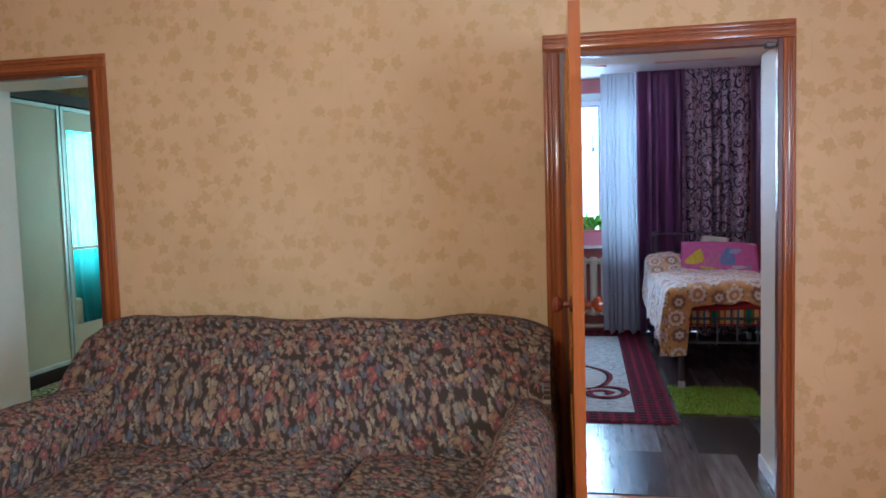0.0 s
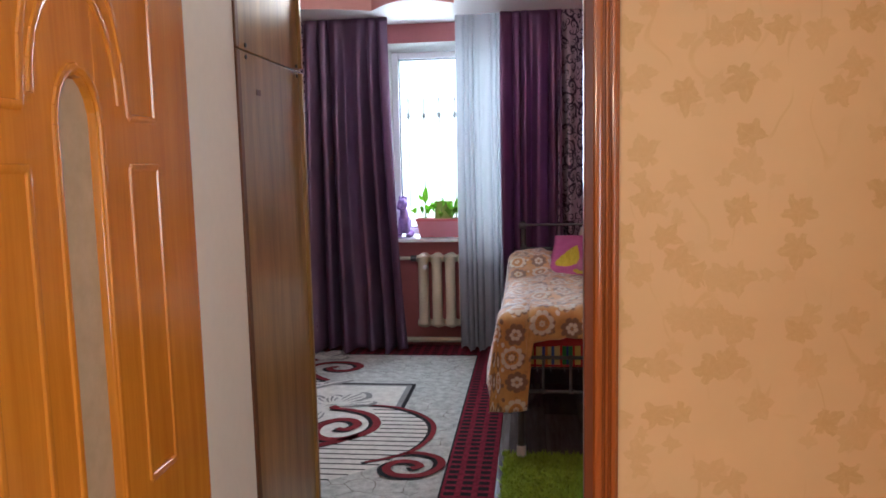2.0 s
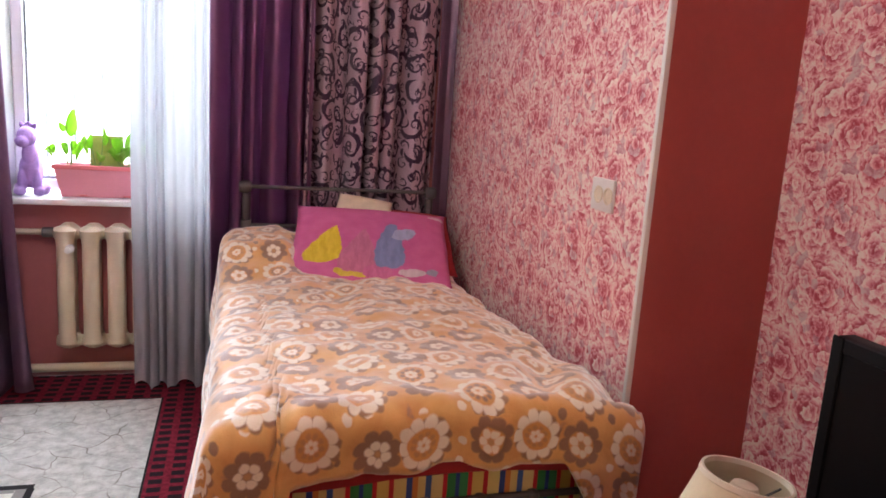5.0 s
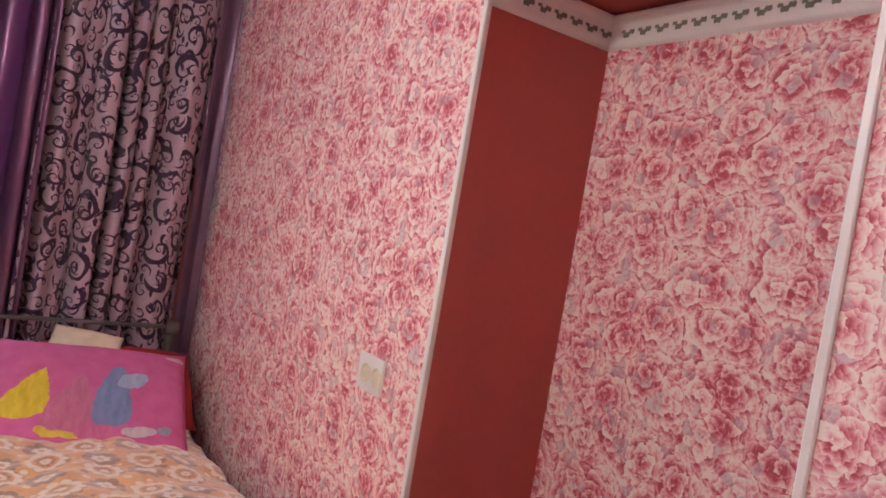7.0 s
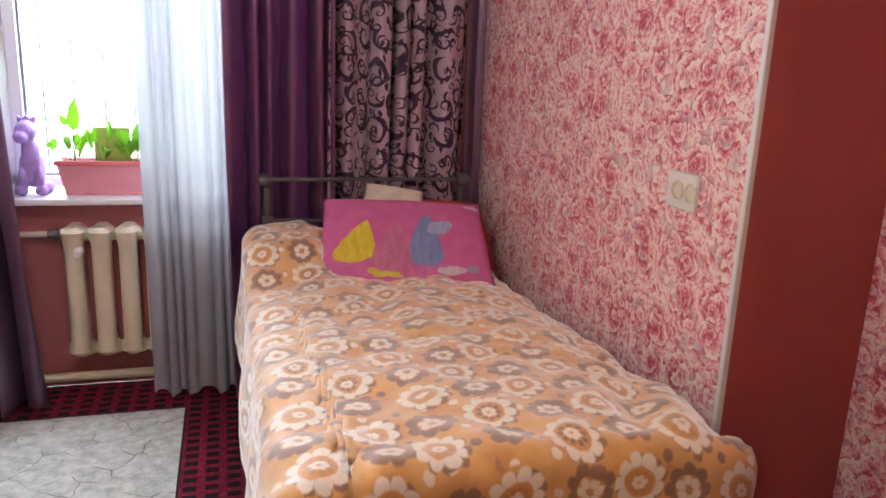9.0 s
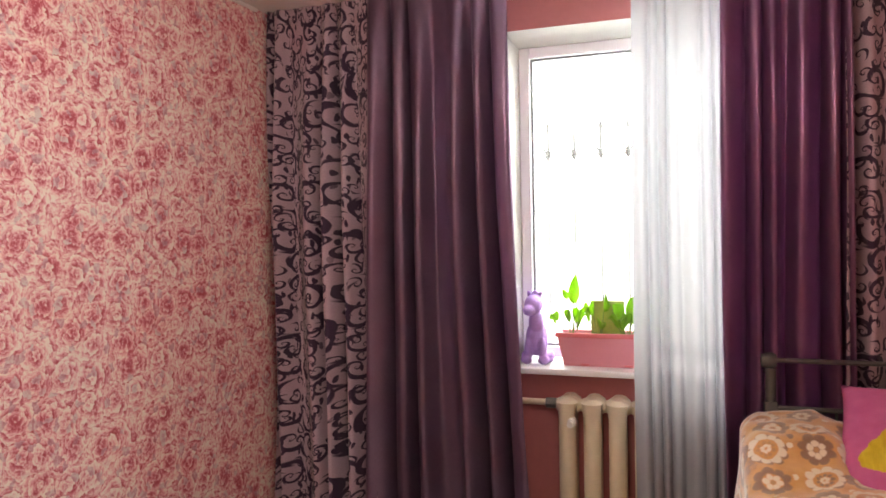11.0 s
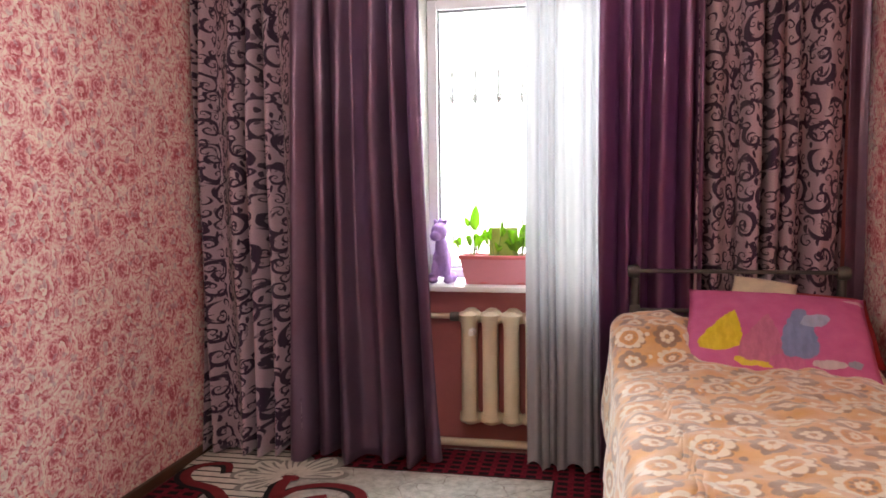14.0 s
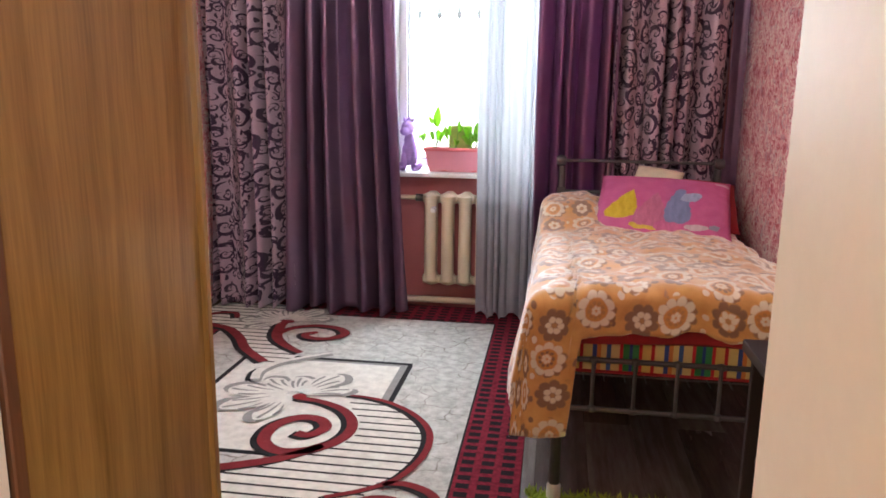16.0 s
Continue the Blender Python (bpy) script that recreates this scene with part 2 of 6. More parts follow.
def scroll_cloth():
    """Leafy dark scrolls on lilac: spirals whose arms swell into leaves."""
    g = Nodes("scroll_curtain", 0.55, spec=0.35)

    def scrolls(shift, scale, pitch, thin, swell, reach):
        v = g.warp(g.vec("ADD", g.uv(), shift), 9, 0.03)
        r, a, c, _ = g.cells(v, scale, 0.62)
        k = g.split(c)
        turn = g.math("MULTIPLY", g.math("SIGN", g.math("SUBTRACT", k[0], 0.5)), a)
        depth = g.math("LOGARITHM", g.math("ADD", r, 0.015), 2.718)
        arm = g.math("FRACT", g.math("ADD", g.math("MULTIPLY", turn, 0.15915), g.math("MULTIPLY_ADD", depth, pitch, k[1])))
        beat = g.math("ABSOLUTE", g.math("SINE", g.math("MULTIPLY_ADD", turn, 2.0, g.math("MULTIPLY", depth, 5.0))))
        width = g.math("MULTIPLY_ADD", g.math("POWER", beat, 2.0), swell, thin)
        on = g.math("SUBTRACT", 1.0, g.step(g.math("ABSOLUTE", g.math("SUBTRACT", arm, 0.5)), width, g.math("ADD", width, 0.03)))
        return g.math("MULTIPLY", on, g.math("SUBTRACT", 1.0, g.step(r, reach, reach + 0.05)))

    mask = g.math("MAXIMUM", scrolls((0, 0, 0), 8.4, 0.60, 0.055, 0.135, 0.60), scrolls((5.2, 3.1, 0), 14.0, 0.55, 0.055, 0.14, 0.40))
    r2, a2, c2, _ = g.cells(g.vec("MULTIPLY", g.warp(g.uv(), 12, 0.05), (1.7, 0.75, 1)), 19)
    leaf = g.math("MULTIPLY", g.math("SUBTRACT", 1.0, g.step(r2, 0.20, 0.25)), g.step(g.split(c2)[0], 0.55, 0.6))
    mask = g.math("MAXIMUM", mask, leaf)
    thread = g.noise(g.vec("MULTIPLY", g.uv(), (900, 140, 1)), 1, 2)
    g.bump(g.math("ADD", thread, mask), 0.15, 0.002)
    g.put(g.b.inputs["Roughness"], g.math("MULTIPLY_ADD", mask, 0.3, 0.42))
    g.b.inputs["Sheen Weight"].default_value = 0.15
    return g.done(g.mix(mask, g.ramp(thread, (0.3, (0.33, 0.235, 0.30)), (0.7, (0.49, 0.365, 0.44))), (0.028, 0.009, 0.036)))


def satin(name, dark, light):
    g = Nodes(name, 0.34, metal=0.6, spec=0.6)
    thread = g.noise(g.vec("MULTIPLY", g.uv(), (700, 60, 1)), 1, 2)
    big = g.noise(g.uv(), 3, 3)
    g.bump(thread, 0.08, 0.001)
    col = g.ramp(g.math("ADD", g.math("MULTIPLY", thread, 0.5), g.math("MULTIPLY", big, 0.5)), (0.3, dark), (0.7, light))
    g.put(g.b.inputs["Base Color"], col)
    through_light = g.node("BsdfTranslucent", tuple(min(1, c * 1.6) for c in light)).outputs[0]
    g.t.links.new(g.node("MixShader", 0.16, g.b.outputs[0], through_light).outputs[0], g.out.inputs[0])
    return g.m


def sofa_cloth():
    """Dusty blossoms with dark outlines among small leaves on brown tapestry."""
    g = Nodes("sofa_tapestry", 0.9, spec=0.15)
    v = g.warp(g.warp(g.uv(), 18, 0.035), 70, 0.03)
    lean = g.split(v)
    v2 = g.join(g.math("MULTIPLY_ADD", lean[1], 0.6, lean[0]), g.math("MULTIPLY", lean[1], 0.55))
    r2, a2, c2, _ = g.cells(v2, 46)
    k2 = g.split(c2)
    bits = g.ramp(k2[0], (0.0, (0.12, 0.088, 0.06)), (0.25, (0.27, 0.195, 0.12)), (0.5, (0.10, 0.118, 0.14)), (0.7, (0.19, 0.088, 0.078)), (0.9, (0.30, 0.235, 0.155)))
    col = g.mix(g.step(r2, 0.28, 0.55), bits, (0.045, 0.032, 0.024))
    for shift, scale, keep in (((3.3, 1.2, 0), 25, 0.45), ((0, 0, 0), 16, 0.55)):
        r, a, c, _ = g.cells(g.vec("ADD", v, shift), scale, 0.9)
        k = g.split(c)
        on = g.step(k[1], keep, keep + 0.02)
        edge = g.math("MULTIPLY_ADD", g.math("ABSOLUTE", g.math("COSINE", g.math("MULTIPLY_ADD", a, 2.5, k[2]))), -0.11, r)
        pick = g.ramp(k[0], (0.0, (0.32, 0.22, 0.13)), (0.3, (0.20, 0.055, 0.05)), (0.5, (0.08, 0.10, 0.105)), (0.72, (0.28, 0.18, 0.09)), (0.9, (0.25, 0.08, 0.07)))
        stroke = g.step(g.math("ABSOLUTE", g.math("SINE", g.math("MULTIPLY", a, 7.5))), 0.0, 0.5)
        f = g.mix(g.math("MULTIPLY_ADD", stroke, -0.45, 0.45), pick, (0.06, 0.04, 0.03))
        f = g.mix(g.math("SUBTRACT", 1, g.step(r, 0.07, 0.10)), f, (0.28, 0.20, 0.10))
        f = g.mix(g.math("MULTIPLY", g.step(edge, 0.18, 0.24), 0.7), f, (0.035, 0.026, 0.022))
        col = g.mix(g.math("MULTIPLY", on, g.math("SUBTRACT", 1, g.step(edge, 0.25, 0.28))), col, f)
    weave = g.noise(g.uv(), 420, 2)
    g.bump(weave, 0.4, 0.003)
    return g.done(g.mix(g.math("MULTIPLY", weave, 0.16), col, (0.08, 0.055, 0.04)))


def stripes(name):
    g = Nodes(name, 0.9, spec=0.2)
    x = g.split(g.uv())[0]
    f = g.math("FRACT", g.math("MULTIPLY", x, 4.4))
    n = g.node("ValToRGB", f)
    n.color_ramp.interpolation = "CONSTANT"
    cols = [(0.0, (0.60, 0.42, 0.12)), (0.12, (0.45, 0.03, 0.04)), (0.17, (0.62, 0.50, 0.20)), (0.3, (0.05, 0.08, 0.28)), (0.36, (0.55, 0.20, 0.06)), (0.42, (0.62, 0.46, 0.18)), (0.5, (0.06, 0.12, 0.32)), (0.56, (0.60, 0.48, 0.22)), (0.68, (0.48, 0.03, 0.04)), (0.73, (0.04, 0.20, 0.07)), (0.82, (0.03, 0.06, 0.22)), (0.86, (0.05, 0.24, 0.09)), (0.95, (0.48, 0.03, 0.04))]
    e = n.color_ramp.elements
    while len(e) < len(cols):
        e.new(0.5)
    for el, (p, c) in zip(e, cols):
        el.position, el.color = p, (*c, 1)
    g.bump(g.noise(g.uv(), 500, 2), 0.4, 0.002)
    return g.done(n.outputs[0])


def sheer():
    g = Nodes("tulle", 0.8)
    thread = g.noise(g.vec("MULTIPLY", g.uv(), (500, 40, 1)), 1, 2)
    clear = g.node("BsdfTransparent").outputs[0]
    glow = g.node("BsdfTranslucent", (0.17, 0.18, 0.185)).outputs[0]
    face = g.node("BsdfDiffuse", (0.47, 0.48, 0.55)).outputs[0]
    cloth = g.node("MixShader", 0.6, glow, face).outputs[0]
    g.t.links.new(g.node("MixShader", g.math("MULTIPLY_ADD", thread, 0.09, 0.915), clear, cloth).outputs[0], g.out.inputs[0])
    return g.m


def glass():
    g = Nodes("window_glass", 0.02)
    clear = g.node("BsdfTransparent", (0.96, 0.98, 0.97)).outputs[0]
    gloss = g.node("BsdfGlossy", (1, 1, 1)).outputs[0]
    g.t.links.new(g.node("MixShader", 0.05, clear, gloss).outputs[0], g.out.inputs[0])
    return g.m


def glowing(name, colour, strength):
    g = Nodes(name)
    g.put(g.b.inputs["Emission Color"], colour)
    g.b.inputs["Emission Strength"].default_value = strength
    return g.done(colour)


def marbled():
    """Pale grey pile with a fine net of cracks."""
    g = Nodes("rug_field_pile", 0.95, spec=0.1)
    v = g.warp(g.pos(), 7, 0.09)
    n = g.node("TexVoronoi", dims="2D", feature="DISTANCE_TO_EDGE")
    g.put(n.inputs["Vector"], v)
    n.inputs["Scale"].default_value = 9
    crack = g.math("MULTIPLY", g.math("SUBTRACT", 1, g.step(n.outputs["Distance"], 0.0, 0.035)), g.step(g.noise(g.pos(), 6, 2), 0.42, 0.6))
    cloud = g.ramp(g.noise(g.pos(), 22, 5, 0.7), (0.35, (0.36, 0.37, 0.35)), (0.65, (0.60, 0.61, 0.58)))
    g.bump(g.noise(g.pos(), 320, 2), 0.5, 0.004)
    return g.done(g.mix(g.math("MULTIPLY", crack, 0.95), cloud, (0.15, 0.12, 0.10)))


def red_border():
    """Wine-red pile with rows of short black dashes."""
    g = Nodes("rug_border_pile", 0.95, spec=0.1)
    p = g.split(g.pos())
    fx = g.math("ABSOLUTE", g.math("SUBTRACT", g.math("FRACT", g.math("MULTIPLY_ADD", p[0], 13.2, 0.17)), 0.5))
    fy = g.math("ABSOLUTE", g.math("SUBTRACT", g.math("FRACT", g.math("MULTIPLY", p[1], 17.0)), 0.5))
    dash = g.math("MULTIPLY", g.math("SUBTRACT", 1, g.step(fx, 0.30, 0.33)), g.math("SUBTRACT", 1, g.step(fy, 0.28, 0.31)))
    base = g.ramp(g.noise(g.pos(), 60, 3), (0.35, (0.13, 0.010, 0.022)), (0.65, (0.22, 0.02, 0.04)))
    g.bump(g.noise(g.pos(), 320, 2), 0.5, 0.004)
    return g.done(g.mix(dash, base, (0.018, 0.012, 0.016)))


def pillow_print():
    """Pink cotton with soft yellow, rose and blue patches."""
    g = Nodes("pillow_cotton", 0.8, spec=0.25)
    v = g.warp(g.warp(g.uv(), 22, 0.03), 60, 0.012)
    x, y, _ = g.split(v)
    col = g.ramp(g.noise(g.uv(), 14, 4), (0.3, (0.56, 0.115, 0.30)), (0.7, (0.64, 0.16, 0.37)))

    def patch(cx, cy, rx, ry, lean, colour, flare=0.0):
        dx = g.math("SUBTRACT", g.math("SUBTRACT", x, cx), g.math("MULTIPLY", g.math("SUBTRACT", y, cy), lean))
        dy = g.math("SUBTRACT", y, cy)
        wide = g.math("MULTIPLY_ADD", dy, -flare, rx)
        d = g.math("ADD", g.math("POWER", g.math("ABSOLUTE", g.math("DIVIDE", dx, wide)), 2.5), g.math("POWER", g.math("ABSOLUTE", g.math("DIVIDE", dy, ry)), 3.0))
        return g.math("SUBTRACT", 1, g.step(d, 0.92, 1.02)), colour

    shade = g.noise(v, 45, 3)
    folds = g.step(g.noise(g.vec("MULTIPLY", v, (38, 9, 1)), 1.0, 3), 0.35, 0.65)
    for mask, c in (patch(-0.085, -0.222, 0.075, 0.030, -0.35, (0.66, 0.52, 0.06)), patch(-0.195, -0.045, 0.062, 0.125, 0.30, (0.70, 0.53, 0.03), 0.40), 
                    patch(-0.055, -0.075, 0.060, 0.150, 0.15, (0.52, 0.16, 0.28), 0.32), patch(0.075, -0.035, 0.058, 0.160, 0.05, (0.20, 0.25, 0.46), 0.16),
                    patch(0.135, 0.045, 0.050, 0.040, 0.5, (0.36, 0.42, 0.60)), patch(0.02, -0.215, 0.06, 0.035, 0.0, (0.55, 0.14, 0.30)), patch(0.165, -0.205, 0.06, 0.024, 0.5, (0.62, 0.55, 0.58)), patch(0.255, -0.19, 0.026, 0.02, 0.2, (0.30, 0.32, 0.42)),
                    patch(0.30, 0.225, 0.035, 0.014, 0.2, (0.72, 0.50, 0.62))):
        tone = g.mix(g.math("MULTIPLY", shade, 0.5), c, tuple(q * 0.6 for q in c))
        col = g.mix(mask, col, g.mix(g.math("MULTIPLY", folds, 0.35), tone, tuple(min(1, q * 1.5 + 0.06) for q in c)))
    g.bump(g.math("ADD", g.noise(g.uv(), 500, 2), g.math("MULTIPLY", g.noise(g.uv(), 12, 3), 3)), 0.3, 0.003)
    return g.done(col)


def pile(name, colour):
    return plain(name, colour, 0.95, vary=0.18, scale=25, bump=0.6, spec=0.1)


def cyan_cloth():
    g = Nodes("pale_blue_tulle", 0.8)
    clear = g.node("BsdfTransparent").outputs[0]
    glow = g.node("BsdfTranslucent", (0.16, 0.62, 0.70)).outputs[0]
    g.t.links.new(g.node("MixShader", 0.93, clear, glow).outputs[0], g.out.inputs[0])
    return g.m


def foliage():
    g = Nodes("leaf_green", 0.4)
    n = g.noise(g.node("TexCoord").outputs["Object"], 60, 3)
    r = g.node("ObjectInfo").outputs["Random"]
    col = g.ramp(g.math("ADD", g.math("MULTIPLY", n, 0.5), g.math("MULTIPLY", r, 0.5)), (0.25, (0.08, 0.19, 0.03)), (0.5, (0.17, 0.36, 0.05)), (0.8, (0.34, 0.52, 0.08)))
    g.put(g.b.inputs["Base Color"], col)
    glow = g.node("BsdfTranslucent", (0.30, 0.50, 0.05)).outputs[0]
    g.t.links.new(g.node("MixShader", 0.55, g.b.outputs[0], glow).outputs[0], g.out.inputs[0])
    return g.m


def frosted():
    g = Nodes("frosted_slit", 0.35)
    return g.done(g.ramp(g.noise(g.pos(), 30, 3), (0.3, (0.42, 0.33, 0.20)), (0.7, (0.50, 0.40, 0.26))))


def green_rug():
    g = Nodes("green_rug", 0.95, spec=0.1)
    v = g.warp(g.pos(), 6, 0.08)
    r, a, c, _ = g.cells(v, 5)
    f = g.math("FRACT", g.math("ADD", g.math("MULTIPLY", r, 3.5), g.math("MULTIPLY", a, 0.3)))
    return g.done(g.ramp(f, (0.3, (0.10, 0.11, 0.04)), (0.55, (0.32, 0.29, 0.14)), (0.8, (0.50, 0.46, 0.30))))


M = {
    "peach": peach_paper(), "rose": rose_paper(),
    "dusty": plain("dusty_red_paint", (0.40, 0.13, 0.13), 0.5, vary=0.08, scale=3),
    "deep_red": plain("brick_red_paint", (0.49, 0.105, 0.09), 0.5, vary=0.08, scale=3),
    "plaster": plain("cream_plaster", (0.84, 0.80, 0.68), 0.55, vary=0.04, scale=3),
    "ceiling": plain("white_ceiling_paint", (0.80, 0.79, 0.77), 0.6, vary=0.03, scale=3),
    "ceiling_pink": plain("salmon_ceiling_paint", (0.72, 0.38, 0.33), 0.55, vary=0.05, scale=3),
    "white": plain("white_paint", (0.78, 0.78, 0.76), 0.35, vary=0.04),
    # greyer than the white trim, so the window lamp does not blow it out
    "reveal": plain("toned_down_reveal_paint", (0.56, 0.57, 0.53), 0.5, vary=0.06, scale=4),
    "pvc": plain("white_plastic", (0.80, 0.81, 0.82), 0.3, vary=0.03),
    "door": wood("orange_varnished_pine", (0.48, 0.165, 0.008), (0.64, 0.25, 0.018), 0.22, coat=0.35),
    "casing": wood("brown_painted_casing", (0.26, 0.070, 0.012), (0.36, 0.105, 0.02), 0.22, coat=0.4),
    "knob": plain("brown_lacquer", (0.16, 0.035, 0.012), 0.15),
    "wardrobe": wood("walnut_veneer", (0.18, 0.095, 0.020), (0.41, 0.240, 0.072), 0.28, coat=0.15),
    "ply": wood("wardrobe_edge", (0.10, 0.04, 0.015), (0.17, 0.075, 0.028), 0.5),
    "laminate": laminate(),
    "orange_floor": plain("orange_floor_paint", (0.46, 0.14, 0.05), 0.3, vary=0.1, scale=4),
    "skirting": wood("dark_skirting", (0.07, 0.032, 0.015), (0.13, 0.06, 0.03), 0.4, axis=1),
    "blanket": flower_blanket(), "scroll": scroll_cloth(),
    "satin": satin("purple_satin", (0.125, 0.072, 0.13), (0.24, 0.155, 0.24)),
    "plum": satin("plum_satin", (0.128, 0.054, 0.118), (0.235, 0.112, 0.208)),
    "sofa": sofa_cloth(), "stripe": stripes("striped_mattress"), "tulle": sheer(), "glass": glass(),
    "iron": plain("grey_iron_paint", (0.10, 0.10, 0.10), 0.38, metal=0.45),
    "radiator": plain("cream_radiator_enamel", (0.70, 0.62, 0.46), 0.35, vary=0.07),
    "marble_pile": marbled(), "border_pile": red_border(),
    "red_cloth": plain("red_cotton", (0.34, 0.02, 0.025), 0.9, vary=0.2, scale=20),
    "dark_board": plain("dark_wenge_board", (0.018, 0.012, 0.010), 0.45, vary=0.2, spec=0.3),
    "black": plain("black_plastic", (0.006, 0.006, 0.007), 0.5, spec=0.12),
    "green_pile": plain("lime_pile", (0.30, 0.42, 0.03), 0.95, vary=0.35, scale=40, bump=0.6),
    "shade": plain("cream_lampshade", (0.68, 0.60, 0.42), 0.8, vary=0.06),
    "daylight": glowing("glowing_backdrop", (0.95, 0.98, 1.0), 1.8),
    "mirror": plain("mirror_silver", (0.85, 0.88, 0.88), 0.02, metal=1.0, vary=0.0, bump=0.0),
    "print_grey": plain("grey_print", (0.20, 0.21, 0.17), 0.6), "gasket": plain("grey_rubber", (0.22, 0.24, 0.25), 0.6),
    "black_pile": pile("black_pile", (0.022, 0.022, 0.024)), "grey_pile": pile("grey_pile", (0.27, 0.27, 0.26)),
    "white_pile": pile("white_pile", (0.66, 0.65, 0.60)), "rosewood_pile": pile("red_pile", (0.19, 0.026, 0.032)),
    "pillow": pillow_print(), "cream_cloth": plain("cream_cotton", (0.68, 0.60, 0.46), 0.9, scale=20),
    "edge": plain("pale_worn_edge", (0.50, 0.44, 0.36), 0.4, vary=0.25, scale=25), "cream_plastic": plain("cream_plastic", (0.70, 0.64, 0.50), 0.35),
    "screen": plain("dark_screen", (0.006, 0.006, 0.007), 0.3, vary=0.05, bump=0.0, spec=0.12), "bulb": glowing("lit_globe", (1.0, 0.98, 0.92), 12.0),
    "pink_plastic": plain("pink_plastic", (0.66, 0.26, 0.30), 0.4, vary=0.05), "coral_plastic": plain("coral_plastic", (0.66, 0.16, 0.17), 0.35, vary=0.05),
    "soil": plain("soil", (0.05, 0.035, 0.025), 0.95, vary=0.4, scale=40), "stem": plain("green_stem", (0.14, 0.22, 0.05), 0.5), "leaf": foliage(),
    "card": plain("brown_green_card", (0.30, 0.34, 0.07), 0.6, vary=0.25, scale=10), "plush": plain("purple_plush", (0.40, 0.26, 0.58), 0.95, vary=0.2, scale=30, bump=0.6),
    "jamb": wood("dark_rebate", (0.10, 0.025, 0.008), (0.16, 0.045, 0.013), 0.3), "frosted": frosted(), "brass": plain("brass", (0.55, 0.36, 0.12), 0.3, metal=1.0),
    "lime_plastic": plain("lime_plastic", (0.42, 0.50, 0.05), 0.4), "cream_board": plain("cream_board", (0.60, 0.52, 0.37), 0.4, vary=0.05, scale=4), "alu": plain("aluminium", (0.62, 0.62, 0.60), 0.35, metal=0.6),
    "green_rug": green_rug(), "cyan_tulle": cyan_cloth(), "teal_cloth": plain("teal_cotton", (0.02, 0.22, 0.25), 0.9, vary=0.4, scale=9),
    "ground": plain("pale_ground", (0.40, 0.38, 0.34), 0.9, vary=0.2, scale=0.5), "joint": plain("floor_joint", (0.03, 0.025, 0.02), 0.8),
}


# ---- mesh helpers ----
def box(bm, x0, y0, z0, x1, y1, z1, bevel=0.0, seg=1):
    """One box between two corners, with bevelled edges."""
    made = bmesh.ops.create_cube(bm, size=1.0)["verts"]
    bmesh.ops.scale(bm, vec=(x1 - x0, y1 - y0, z1 - z0), verts=made)
    bmesh.ops.translate(bm, vec=((x0 + x1) / 2, (y0 + y1) / 2, (z0 + z1) / 2), verts=made)
    if bevel:
        edges = list({e for v in made for e in v.link_edges})
        bmesh.ops.bevel(bm, geom=edges, offset=bevel, segments=seg, affect="EDGES", profile=0.5)
    return bm


def tube(bm, points, radius, sides=10, caps=True):
    """A round rod along a line of points; radius is one number or one for each point."""
    pts = [Vector(p) for p in points]
    radii = radius if isinstance(radius, (list, tuple)) else [radius] * len(pts)
    rings, up = [], None
    for i, p in enumerate(pts):
        d = (pts[min(i + 1, len(pts) - 1)] - pts[max(i - 1, 0)]).normalized()
        if up is None:
            up = d.orthogonal().normalized()
        up = (up - d * up.dot(d)).normalized()
        side = d.cross(up)
        rings.append([bm.verts.new(p + (up * math.cos(a) + side * math.sin(a)) * radii[i]) for a in [2 * math.pi * k / sides for k in range(sides)]])
    for a, b in zip(rings, rings[1:]):
        for k in range(sides):
            bm.faces.new((a[k], a[(k + 1) % sides], b[(k + 1) % sides], b[k]))
    if caps:
        bm.faces.new(list(reversed(rings[0])))
        bm.faces.new(rings[-1])
    return bm


def lathe(bm, profile, centre, sides=24, axis="z", caps=True):
    """A turned shape from (radius, height) pairs."""
    rings = []
    for r, h in profile:
        ring = []
        for k in range(sides):
            a = 2 * math.pi * k / sides
            p = Vector((r * math.cos(a), r * math.sin(a), h))
            if axis == "x":
                p = Vector((p.z, p.x, p.y))
            elif axis == "y":
                p = Vector((p.x, p.z, p.y))
            ring.append(bm.verts.new(p + Vector(centre)))
        rings.append(ring)
    for a, b in zip(rings, rings[1:]):
        for k in range(sides):
            bm.faces.new((a[k], a[(k + 1) % sides], b[(k + 1) % sides], b[k]))
    if caps and profile[0][0] > 0.0005:
        bm.faces.new(list(reversed(rings[0])))
    if caps and profile[-1][0] > 0.0005:
        bm.faces.new(rings[-1])
    return bm


def sheet(bm, nu, nv, f):
    """A grid of nu by nv quads; f(u, v) gives the place and the cloth's own metres."""
    uv = bm.loops.layers.uv.verify()
    cells = [[f(i / nu, j / nv) for j in range(nv + 1)] for i in range(nu + 1)]
    verts = [[bm.verts.new(c[0]) for c in row] for row in cells]
    for i in range(nu):
        for j in range(nv):
            ids = ((i, j), (i + 1, j), (i + 1, j + 1), (i, j + 1))
            face = bm.faces.new([verts[a][b] for a, b in ids])
            for loop, (a, b) in zip(face.loops, ids):
                loop[uv].uv = cells[a][b][1]
    return bm


def box_uv(bm):
    """Cloth metres from the place, face by face."""
    uv = bm.loops.layers.uv.verify()
    for f in bm.faces:
        n = f.normal
        ax = max(range(3), key=lambda i: abs(n[i]))
        for loop in f.loops:
            c = loop.vert.co
            loop[uv].uv = ((c.y, c.z), (c.x, c.z), (c.x, c.y))[ax]
    return bm


